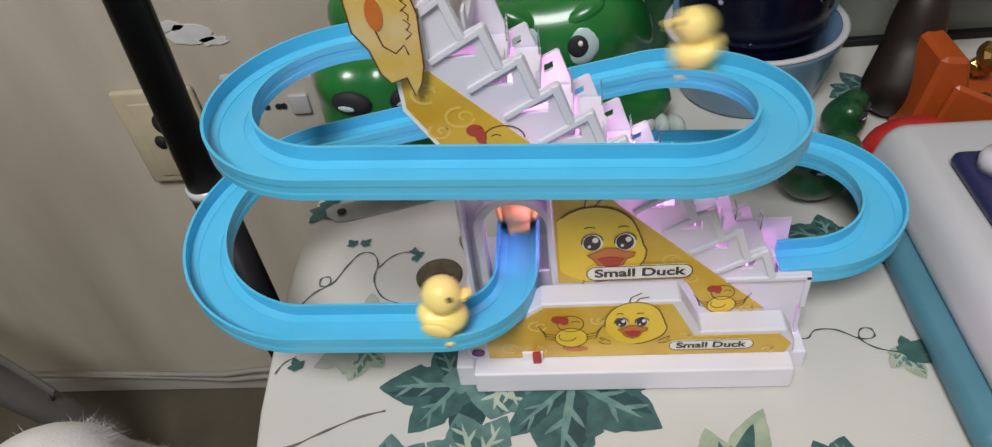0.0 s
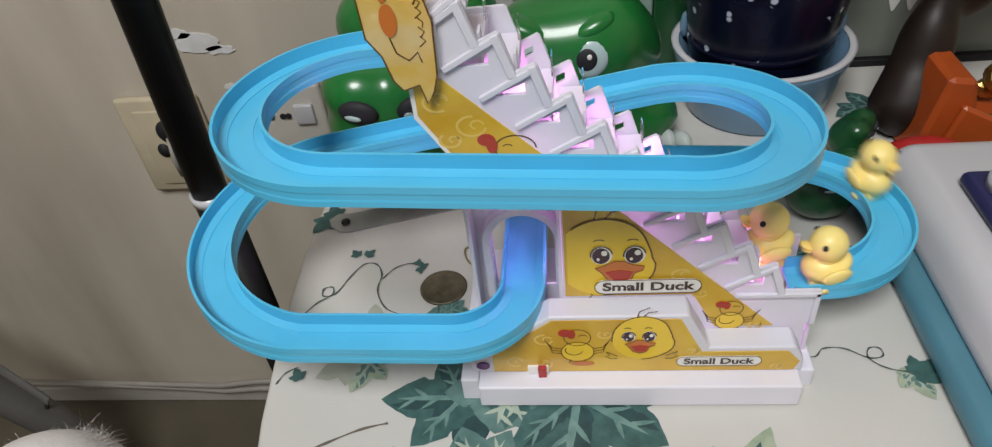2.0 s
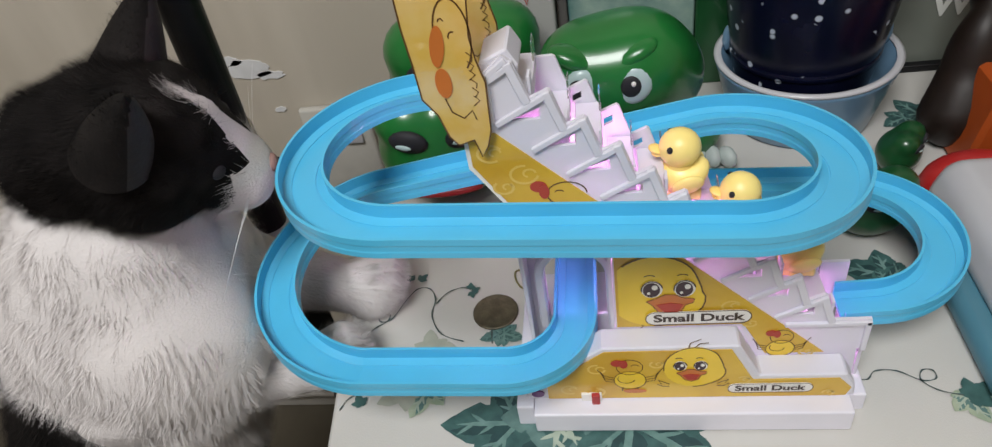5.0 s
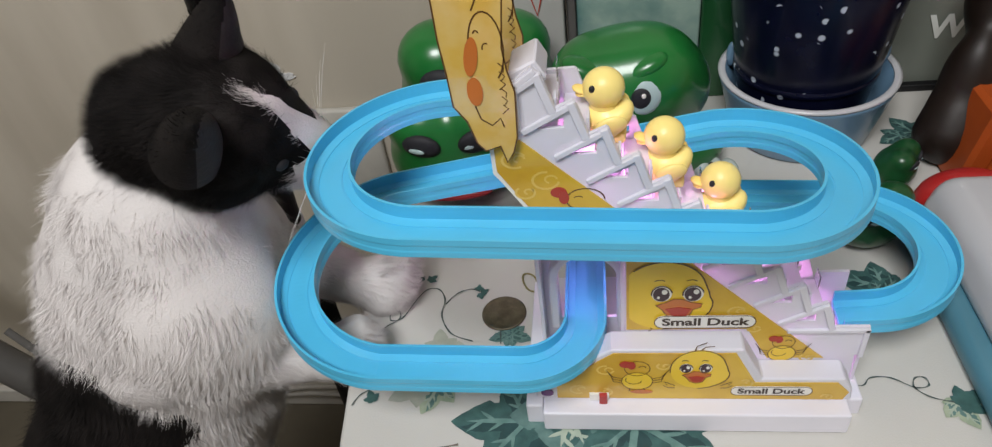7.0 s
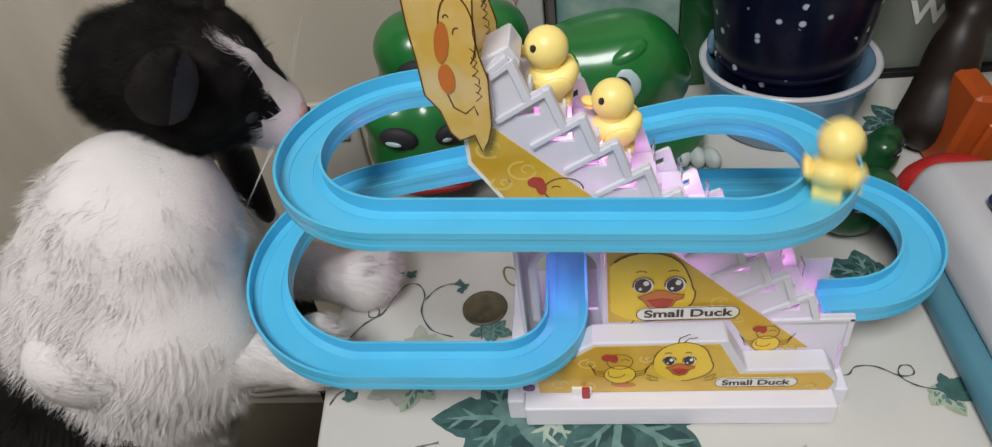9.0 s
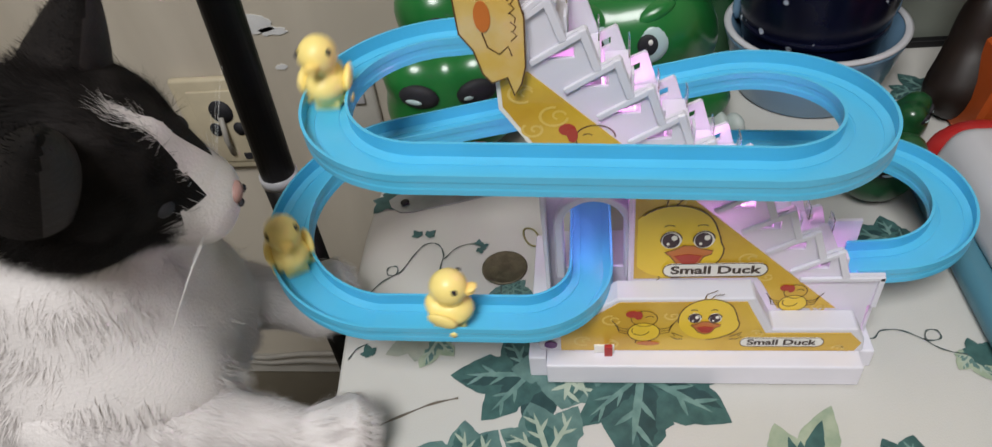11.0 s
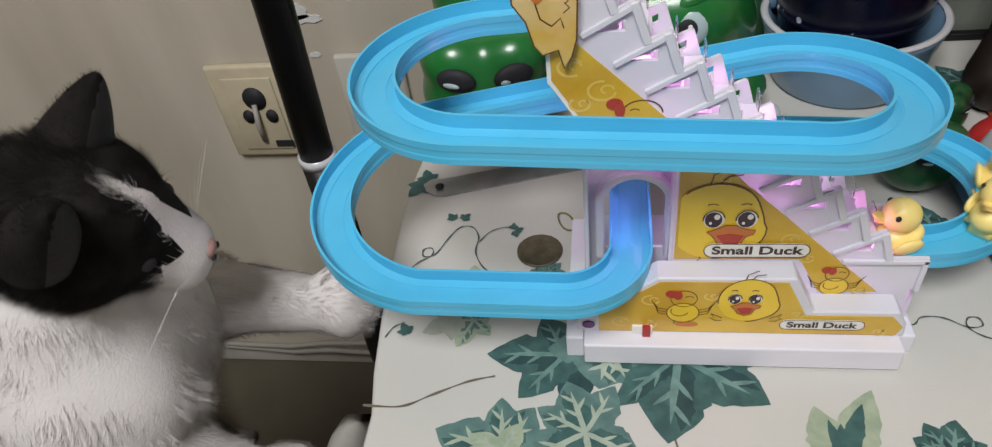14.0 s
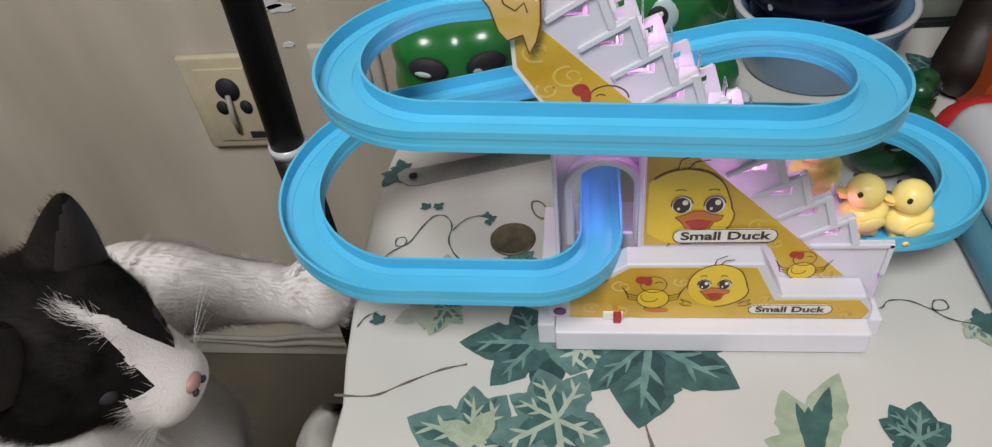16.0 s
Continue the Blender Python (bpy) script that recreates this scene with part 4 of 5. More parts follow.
    vine([(-0.030, 0.068), (-0.029, 0.058)], 0.0009, M_VINE)
    vine([(0.157, 0.030), (0.165, 0.029), (0.170, 0.034), (0.180, 0.034), (0.190, 0.028), (0.197, 0.029), (0.197, 0.034), (0.192, 0.034), (0.190, 0.028), (0.196, 0.022), (0.206, 0.019)], 0.0009, M_VINE)
    vine([(-0.110, 0.014), (-0.107, 0.021), (-0.101, 0.025)], 0.0008, M_VINE)
    vine([(0.205, 0.090), (0.212, 0.086), (0.218, 0.078)], 0.0009, M_VINE)


cloth_print()


# ---- things on the wall and beside the table ----
M_SOCKET = material("aged_socket_plastic", (0.56, 0.49, 0.35), 0.45, 0.12, 40, 0.05, 150)
M_SWITCH = material("grey_socket_plastic", (0.55, 0.53, 0.48), 0.45, 0.1, 40, 0.05, 150)
M_STEEL = material("dull_steel", (0.42, 0.43, 0.44), 0.42, 0.2, 60, 0.05, 200, metal=0.6)
M_COIN = material("worn_coin", (0.20, 0.17, 0.12), 0.45, 0.35, 160, 0.5, 420, metal=0.75)
M_TEAL = material("teal_plastic", (0.08, 0.22, 0.29), 0.4, 0.1, 30, 0.03, 150)
M_ORANGE = material("orange_plastic", (0.42, 0.075, 0.012), 0.4, 0.2, 30, 0.05, 100)
M_BRONZE = material("dark_bronze", (0.018, 0.010, 0.007), 0.5, 0.4, 40, 0.2, 80, metal=0.1)
M_DGREEN = material("dark_green_plastic", (0.010, 0.075, 0.022), 0.3, 0.2, 40, 0.03, 150, coat=0.2)
# Dinosaur eye whites, and the modelled highlights on the frogs' eyes
M_EYE_WHITE_GLINT = material("eye_white_and_glint", (0.42, 0.55, 0.55), 0.3, 0.05, 60, coat=0.3)
M_CLAW = material("pale_claw", (0.50, 0.56, 0.54), 0.5, 0.1, 60)
M_FLAKE = material("bare_plaster", (0.66, 0.66, 0.66), 0.9, 0.12, 60, 0.4, 200)
M_SKIRT = material("skirting_paint", (0.46, 0.44, 0.40), 0.6, 0.2, 12, 0.1, 60)
M_CABLE = material("grey_cable", (0.33, 0.31, 0.28), 0.5, 0.1, 60)
M_TILE = material("leafy_tile", (0.30, 0.42, 0.36), 0.25, 0, 26, 0.05, 60, second=(0.10, 0.21, 0.20), coat=0.3, detail=5)
M_GREYBOX = material("grey_card", (0.42, 0.42, 0.40), 0.6, 0.08, 30)
M_BOARD = material("grey_green_panel", (0.19, 0.21, 0.18), 0.35, 0.2, 14, 0.05, 60, coat=0.2)
M_CHALK = material("chalk_white", (0.62, 0.64, 0.60), 0.7, 0.1, 60)
M_GOLD = material("gold_scrap", (0.45, 0.28, 0.08), 0.3, 0.3, 80, metal=0.9)
M_LEGGREY = material("grey_stand_paint", (0.10, 0.095, 0.09), 0.5, 0.15, 30, 0.05, 100)


def speckle(m):
    """White flecks in a dark glaze."""
    nt = m.node_tree
    b = nt.nodes["Principled BSDF"]
    old = b.inputs["Base Color"].links[0].from_socket
    vor, ramp, mix = nt.nodes.new("ShaderNodeTexVoronoi"), nt.nodes.new("ShaderNodeValToRGB"), nt.nodes.new("ShaderNodeMix")
    tex = nt.nodes.new("ShaderNodeTexCoord")
    vor.inputs["Scale"].default_value = 95
    nt.links.new(tex.outputs["Object"], vor.inputs["Vector"])
    ramp.color_ramp.elements[0].position, ramp.color_ramp.elements[1].position = 0.17, 0.25
    ramp.color_ramp.elements[0].color, ramp.color_ramp.elements[1].color = (1, 1, 1, 1), (0, 0, 0, 1)
    nt.links.new(vor.outputs["Distance"], ramp.inputs["Fac"])
    n = nt.nodes.new("ShaderNodeTexNoise")
    n.inputs["Scale"].default_value = 45
    nt.links.new(tex.outputs["Object"], n.inputs["Vector"])
    gate = nt.nodes.new("ShaderNodeMath")
    gate.operation = "GREATER_THAN"
    gate.inputs[1].default_value = 0.50
    nt.links.new(n.outputs["Fac"], gate.inputs[0])
    mul = nt.nodes.new("ShaderNodeMath")
    mul.operation = "MULTIPLY"
    nt.links.new(ramp.outputs["Color"], mul.inputs[0])
    nt.links.new(gate.outputs[0], mul.inputs[1])
    mix.data_type = "RGBA"
    nt.links.new(mul.outputs[0], mix.inputs["Factor"])
    nt.links.new(old, mix.inputs[6])
    mix.inputs[7].default_value = (0.45, 0.5, 0.58, 1)
    nt.links.new(mix.outputs[2], b.inputs["Base Color"])


speckle(M_NAVY)


def wall_things():
    wy = 0.345
    s = thing("wall_socket", "aged cream wall socket with a plug hole", "socket")
    part("plate", box(-0.367, wy - 0.009, -0.114, -0.288, wy - 0.0005, -0.010, 0.003), M_SOCKET, s)
    part("insert", box(-0.352, wy - 0.011, -0.104, -0.302, wy - 0.0088, -0.022, 0.001), M_SOCKET, s)
    # Holes are dark discs on the insert, their inner shade given by colour
    part("socket_hole", prism(ellipse(-0.324, -0.044, 0.0115, 0.0125, 20), wy - 0.0122, wy - 0.0108), M_HOLE, s, "dark round hole")
    for dx in (-0.011, 0.013):
        part("socket_hole", prism(ellipse(-0.325 + dx, -0.064, 0.006, 0.0075, 16), wy - 0.0122, wy - 0.0108), M_HOLE, s, "dark round hole")
    part("plug_pin", tube([(-0.326, wy - 0.012, -0.05), (-0.326, wy - 0.018, -0.072), (-0.328, wy - 0.013, -0.092)], 0.0026, 10), M_CABLE, s)
    part("badge", box(-0.318, wy - 0.0125, -0.100, -0.300, wy - 0.0108, -0.093, 0.0003), M_HOLE, s, "small dark badge", smooth=False)
    w = thing("wall_switch", "grey-cream wall switch plate with a rocker", "switch")
    part("plate", box(-0.236, wy - 0.009, -0.105, -0.172, wy - 0.0005, -0.004, 0.003), M_SWITCH, w)
    part("rocker", box(-0.199, wy - 0.013, -0.042, -0.181, wy - 0.0085, -0.022, 0.0015), M_WHITEISH, w)
    # Uncut screw holes: dark discs in place of the shade inside
    for x in (-0.222, -0.211, -0.206):
        part("screw_hole", prism(ellipse(x, -0.034, 0.0030, 0.0028, 12), wy - 0.0105, wy - 0.0088), M_HOLE, w, smooth=False)
    rnd = random.Random(8)
    for (x, z, a, b) in ((-0.270, 0.038, 0.026, 0.010), (-0.285, 0.046, 0.012, 0.005), (-0.252, 0.030, 0.014, 0.005), (-0.255, -0.006, 0.006, 0.003)):
        pts = [(x + a * math.cos(i * 0.35) * rnd.uniform(0.7, 1.1), z + b * math.sin(i * 0.35) * rnd.uniform(0.6, 1.2)) for i in range(18)]
        tagged(part("plaster_patch", prism(pts, wy - 0.0012, wy - 0.0001), M_FLAKE, smooth=False), "bare white plaster where paint has flaked", "paint flake", kind="structure")
    tagged(part("baseboard", box(-1.6, wy - 0.012, FLOOR_Z, 1.2, wy - 0.0005, FLOOR_Z + 0.028, 0.003), M_SKIRT, smooth=False), "low cream skirting along the wall", "skirting", kind="structure")
    for k, dz in enumerate((0.0, 0.016)):
        pts = [(-0.80 + 0.05 * i, wy - 0.02 - 0.004 * math.sin(i * 0.7 + k), FLOOR_Z + 0.045 + dz + 0.018 * math.cos(i * 0.33 + k) * (1 if i < 9 else 0.4)) for i in range(17)]
        tagged(part("wall_cable", tube(pts, 0.0035, 8), M_CABLE), "thin grey cable running along the wall foot", "cable")


def stand():
    s = thing("floor_stand", "slim black telescopic stand pole beside the table", "stand")
    part("upper_tube", tube([(-0.1665, 0.116, 0.048), (-0.1365, 0.116, 0.75)], 0.0105, 24), M_BLACK, s)
    part("collar", tube([(-0.1665, 0.116, 0.046), (-0.1665, 0.116, 0.052)], 0.0118, 24), M_WHITEISH, s, "white ring")
    part("lower_tube", tube([(-0.1665, 0.116, FLOOR_Z), (-0.1665, 0.116, 0.0465)], 0.0112, 24), M_BLACK, s)
    part("base_plate", lathe([(0, 0), (0.09, 0), (0.09, 0.008), (0.02, 0.018), (0, 0.018)], centre=(-0.1665, 0.116, FLOOR_Z)), M_BLACK, s)
    l = thing("clothes_rack", "dark grey folding rack leg with a thin wire", "rack")
    part("leg", tube([(-0.70, 0.21, -0.02), (-0.62, 0.205, -0.16), (-0.505, 0.20, -0.305), (-0.44, 0.196, FLOOR_Z)], 0.018, 12), M_LEGGREY, l)
    part("foot", box(-0.47, 0.17, FLOOR_Z, -0.42, 0.22, FLOOR_Z + 0.015, 0.004), M_LEGGREY, l)
    part("brace", tube([(-0.505, 0.20, -0.300), (-0.49, 0.20, -0.27), (-0.56, 0.21, -0.16)], 0.004, 8), M_LEGGREY, l)


def small_things():
    c = tagged(part("coin", lathe([(0, 0), (0.0132, 0), (0.0137, 0.0004), (0.0137, 0.0015), (0.0130, 0.0019), (0.0124, 0.0016), (0, 0.0016)], 48, (-0.029, 0.082, 0.0)), M_COIN), "worn dark metal coin on the cloth", "coin")
    r = tagged(part("rubber_band", tube([(-0.014 + 0.0045 * math.cos(a) - 0.003 * math.sin(a), 0.108 + 0.0085 * math.sin(a), 0.001 + 0.0004 * math.sin(3 * a)) for a in [2 * math.pi * i / 28 for i in range(29)]], 0.0006, 6), print_mat("band_olive", (0.25, 0.22, 0.08), (0.18, 0.16, 0.06))), "thin olive rubber band on the cloth", "rubber band")
    b = thing("ruler", "dull grey metal ruler with a hole in its end", "ruler")
    outline = [(-0.113, 0.146), (-0.110, 0.139), (-0.103, 0.134), (-0.096, 0.134), (0.02, 0.168), (0.016, 0.184), (-0.100, 0.152), (-0.108, 0.152)]
    bm = flat(outline, 0.0012)
    bmesh.ops.solidify(bm, geom=bm.faces[:], thickness=0.0010)
    part("blade", bm, M_STEEL, b, smooth=False)
    # A dark disc on the blade stands in for the shaded hole
    part("hole", lathe([(0, 0), (0.0030, 0), (0.0030, 0.0004), (0, 0.0004)], 20, (-0.101, 0.1425, 0.0022)), M_HOLE, b)


def frog(name, label, m, scale=1.0, mat=None, mouth=True):
    f = thing(name, label, "toy frog", m)
    k = scale
    body = soft_form([((0, 0, 0.038 * k), (0.046 * k, 0.038 * k, 0.038 * k)), ((-0.020 * k, -0.010 * k, 0.070 * k), (0.022 * k, 0.022 * k, 0.018 * k)), ((0.020 * k, -0.010 * k, 0.070 * k), (0.022 * k, 0.022 * k, 0.018 * k))], (0, 0, 0.042 * k), 48, 32, 0.005 * k)
    part("body", body, mat or M_GREEN, f)
    for s in (-1, 1):
        part("eye_patch", blob((s * 0.0185 * k, -0.0315 * k, 0.063 * k), (0.0135 * k, 0.0055 * k, 0.0100 * k), (18, 0, s * 18), 18, 10), M_HOLE, f, "black painted eye patch")
        # A pale sliver on each patch puts its highlight into the shape
        part("eye_glint", blob((s * 0.0185 * k - 0.003 * k, -0.0365 * k, 0.0625 * k), (0.006 * k, 0.0014 * k, 0.0022 * k), (18, 0, s * 25), 12, 8), M_EYE_WHITE_GLINT, f)
    if mouth:
        part("mouth", blob((0, -0.036 * k, 0.024 * k), (0.024 * k, 0.005 * k, 0.0035 * k), seg=18, rings=8), M_RED, f)
    return f


def dino():
    d = thing("toy_dinosaur", "glossy green plastic dinosaur with angry white eyes", "toy dinosaur")
    part("head", soft_form([((0.050, 0.205, 0.088), (0.044, 0.038, 0.032)), ((0.028, 0.195, 0.100), (0.022, 0.024, 0.020)), ((0.064, 0.198, 0.104), (0.024, 0.026, 0.020)), ((0.082, 0.215, 0.075), (0.022, 0.024, 0.026))], (0.052, 0.205, 0.086), 48, 32, 0.006), M_GREEN, d)
    part("body", soft_form([((0.062, 0.225, 0.035), (0.036, 0.030, 0.036)), ((0.095, 0.228, 0.020), (0.026, 0.020, 0.020))], (0.07, 0.225, 0.03), 40, 24, 0.006), M_GREEN, d)
    for x in (0.029, 0.0595):
        part("eye", blob((x, 0.1690, 0.097), (0.0110, 0.0045, 0.0125), (-8, 20, 0), 20, 12), M_EYE_WHITE_GLINT, d, "white painted eye")
        part("pupil", blob((x - 0.002, 0.1648, 0.098), (0.0060, 0.0020, 0.0070), seg=16, rings=10), M_HOLE, d)
        # White bead set on the pupil as its glint
        part("glint", blob((x - 0.0005, 0.1632, 0.1005), (0.0015, 0.0008, 0.0018), seg=10, rings=6), M_PRINT_WHITE, d)
        part("brow", blob((x - 0.002, 0.1800, 0.1105), (0.018, 0.011, 0.007), (0, -24 if x > 0.045 else 24, 0), 20, 12), M_GREEN, d)
    for i in range(3):
        part("claw", blob((0.104 + 0.0095 * i, 0.2145 - 0.002 * i, 0.008), (0.0055, 0.009, 0.0075), (0, 0, 12 * i), 12, 8), M_CLAW, d, "pale claw")


def pot():
    x, y = 0.182, 0.270
    b = thing("pot_saucer_bowl", "pale blue ceramic bowl under the plant pot", "bowl")
    part("bowl", lathe([(0, 0), (0.046, 0), (0.049, 0.003), (0.054, 0.022), (0.0605, 0.046), (0.0615, 0.049), (0.0600, 0.051), (0.0570, 0.050), (0.0510, 0.026), (0.046, 0.010), (0, 0.010)], 56, (x, y, 0.0)), M_PALE, b)
    part("rim", lathe([(0.0570, 0.0505), (0.0615, 0.0498), (0.0620, 0.0515), (0.0595, 0.0528), (0.0568, 0.0515)], 56, (x, y, 0.0)), M_WHITEISH, b, "white glazed rim")
    p = thing("plant_pot", "dark navy glazed plant pot with white flecks", "plant pot")
    part("pot", lathe([(0, 0.0), (0.040, 0.0), (0.043, 0.004), (0.047, 0.03), (0.053, 0.07), (0.058, 0.11), (0.060, 0.16), (0.061, 0.172), (0.058, 0.172), (0.056, 0.165), (0.05, 0.158), (0, 0.158)], 56, (x - 0.001, y + 0.004, 0.0105)), M_NAVY, p)
    part("foot_ring", lathe([(0.0465, 0.040), (0.0500, 0.042), (0.0500, 0.046), (0.0480, 0.048)], 56, (x - 0.001, y + 0.004, 0.0105)), M_NAVY, p)
    for a in (150, 20):
        part("lug", blob((x + 0.058 * math.cos(radians(a)), y + 0.058 * math.sin(radians(a)) - 0.01, 0.056), (0.004, 0.004, 0.010), seg=12, rings=8), M_PALE, b)


def background():
    t = thing("picture_tile", "pale green glazed tile with leaf picture, leaning on the wall", "tile")
    part("panel", box(0.017, 0.322, 0.0, 0.112, 0.334, 0.20, 0.002), M_TILE, t)
    part("dark_border", box(0.1124, 0.320, 0.0, 0.160, 0.336, 0.20, 0.002), M_DGREEN, t, "dark green border")
    part("edge", box(0.010, 0.318, 0.0, 0.0165, 0.336, 0.20, 0.001), M_LEGGREY, t)
    g = thing("storage_box", "plain light grey box standing against the wall", "box")
    part("carton", box(-0.030, 0.306, 0.0, 0.008, 0.336, 0.20, 0.002), M_GREYBOX, g)
    part("lid_edge", box(-0.031, 0.305, 0.012, 0.009, 0.337, 0.016, 0.0005), M_LEGGREY, g)
    mark = [(-0.020, 0.118), (-0.012, 0.090), (-0.004, 0.118)]
    outline_mark(mark, 0.3045, 0.0016, M_PRINT_RED, g, "printed_mark")
    b = thing("glass_panel", "grey-green panel with white marks, leaning on the wall", "panel")
    part("sheet", box(0.238, 0.318, 0.002, 0.40, 0.328, 0.22, 0.002), M_BOARD, b)
    part("bottom_rail", box(0.236, 0.312, 0.0, 0.402, 0.332, 0.006, 0.001), M_BLACK, b)
    words("W", 0.292, 0.052, 0.3165, 0.026, M_CHALK, b)
    for x in (0.286, 0.309, 0.332):
        part("white_stroke", box(x, 0.3155, 0.078, x + 0.0025, 0.3172, 0.125, 0.0004), M_CHALK, b, smooth=False)
    m = thing("toy_keyboard", "white rounded toy instrument with navy top and red ends", "toy")
    part("base", box(0.216, -0.040, 0.0, 0.372, 0.166, 0.016, 0.006), M_TEAL, m, "teal underside")
    body = box(0.224, -0.034, 0.013, 0.366, 0.156, 0.043)
    for v in body.verts:
        if v.co.z > 0.03 and v.co.x < 0.25:
            v.co.x += 0.010
    part("shell", bevel(body, 0.012, 5), M_WHITEISH, m, "white glossy shell")
    part("top_panel", bevel(box(0.250, -0.020, 0.0425, 0.352, 0.112, 0.052), 0.005, 4), M_NAVYPLAST, m, "navy panel")
    part("knob", lathe([(0, 0), (0.0085, 0), (0.0088, 0.006), (0.0075, 0.010), (0, 0.0105)], 32, (0.264, 0.094, 0.0518)), M_WHITEISH, m, "round white knob")
    part("end_cap", soft_form([((0.256, 0.158, 0.018), (0.030, 0.018, 0.020))], (0.256, 0.158, 0.018), 32, 20), M_RED, m, "red end cap")
    part("end_cap", soft_form([((0.252, -0.040, 0.024), (0.026, 0.016, 0.022))], (0.252, -0.040, 0.024), 32, 20), M_RED, m, "red end cap")
    o = thing("orange_tray", "angular orange plastic tray holding gold scraps", "tray")
    part("tray", prism([(0.262, 0.0), (0.40, 0.0), (0.41, 0.048), (0.395, 0.046), (0.385, 0.012), (0.300, 0.012), (0.288, 0.060), (0.272, 0.062)], 0.185, 0.255, 0.003), M_ORANGE, o, smooth=False)
    part("tray_front", prism([(0.272, 0.0), (0.395, 0.0), (0.405, 0.030), (0.330, 0.022), (0.282, 0.046)], 0.179, 0.1848, 0.002), M_ORANGE, o, smooth=False)
    rnd = random.Random(2)
    for i in range(14):
        tagged(part("gold_scrap", blob((rnd.uniform(0.315, 0.372), rnd.uniform(0.20, 0.24), 0.0175 + rnd.uniform(0, 0.02) * (i > 6)), (0.009, 0.007, 0.0055), (rnd.uniform(0, 90), rnd.uniform(0, 90), 0), 8, 5), M_GOLD, smooth=False), "crumpled gold foil scrap in the tray", "scrap", group="gold scraps")
    fig = soft_form([((0.268, 0.222, 0.022), (0.022, 0.020, 0.022)), ((0.276, 0.236, 0.055), (0.016, 0.016, 0.030)), ((0.300, 0.262, 0.100), (0.026, 0.024, 0.034)), ((0.335, 0.272, 0.120), (0.036, 0.024, 0.026)), ((0.36, 0.27, 0.09), (0.02, 0.02, 0.03))], (0.288, 0.248, 0.075), 44, 40, 0.008)
    tagged(part("figurine", fig, M_BRONZE), "dark bronze figurine standing behind the tray", "figurine")


wall_things()
stand()
small_things()
frog("toy_frog", "glossy green plastic frog with black eye patches", pose(-0.070, 0.208, 0.0, 0, 0, 6), 1.02)
frog("toy_frog", "tall glossy green plastic frog behind another frog", pose(-0.058, 0.268, 0.0, 0, 0, 10), 1.30)
frog("toy_frog", "small dark green plastic frog on the cloth", pose(0.195, 0.142, 0.0, 0, 0, 20), 0.50, M_DGREEN, False)
frog("toy_frog", "tiny dark green plastic frog near the bowl", pose(0.228, 0.198, 0.0, 0, 0, 60), 0.36, M_DGREEN, False)
dino()
pot()
background()


# ---- the cat ----
M_FUR_W = material("white_fur", (0.75, 0.71, 0.70), 0.9, 0.14, 22, 0.4, 900)
# The second, brownish tone puts the black coat's reflections into its colour
M_FUR_B = material("black_fur", (0.0050, 0.0042, 0.0040), 0.8, 0, 42, 0.4, 900, second=(0.015, 0.0125, 0.012))
M_FUR_B.node_tree.nodes["Principled BSDF"].inputs["Specular IOR Level"].default_value = 0.14
M_NOSE = material("pink_nose", (0.34, 0.20, 0.18), 0.5, 0.15, 200, 0.2, 900)
M_EAR = material("ear_inner_skin", (0.022, 0.016, 0.0155), 0.75, 0.4, 70, 0.3, 500)
M_PAW = material("paw_fur", (0.60, 0.50, 0.46), 0.85, 0.15, 90, 0.4, 900)
M_WHISKER = material("whisker", (0.8, 0.8, 0.78), 0.4, 0.0, 10)


def furred(name, bm, is_dark, parent, count, length, flow, label="", mats=None, seed=1):
    """A skin with two coats of fur, and short hairs standing from it."""
    bmesh.ops.recalc_face_normals(bm, faces=bm.faces)
    bm.normal_update()
    rnd = random.Random(seed)
    faces = bm.faces[:]
    areas = [f.calc_area() for f in faces]
    picks = rnd.choices(faces, areas, k=count)
    for f in faces:
        f.material_index = 1 if is_dark(f.calc_center_median()) else 0
        f.smooth = True
    hairs = []
    for f in picks:
        vs = [v.co for v in f.verts]
        w = [rnd.random() for _ in vs]
        p = sum((v * a for v, a in zip(vs, w)), Vector()) / sum(w)
        swirl = noise.noise_vector(p * 55) * 0.55 + noise.noise_vector(p * 160) * 0.35
        d = (f.normal * 0.20 + Vector(flow(p)) + swirl + Vector((rnd.gauss(0, 0.16), rnd.gauss(0, 0.16), rnd.gauss(0, 0.16)))).normalized()
        hairs.append((p, d * length * rnd.uniform(0.6, 1.3), d.cross(f.normal + Vector((0.01, 0.02, 0))).normalized() * 0.00011, 1 if is_dark(p + Vector((rnd.gauss(0, 0.0015), rnd.gauss(0, 0.0015), rnd.gauss(0, 0.0015)))) else 0))
    for p, d, s, m in hairs:
        f = bm.faces.new((bm.verts.new(p - s), bm.verts.new(p + s), bm.verts.new(p + d)))
        f.material_index, f.smooth = m, False
    me = bpy.data.meshes.new(name)
    bm.to_mesh(me)
    bm.free()
    for m in mats or (M_FUR_W, M_FUR_B):
        me.materials.append(m)
    ob = new(name, me)
    ob.parent = parent
    if label:
        ob["label"] = label
    return ob


cat = thing("cat", "young black and white cat standing against the table", "cat")


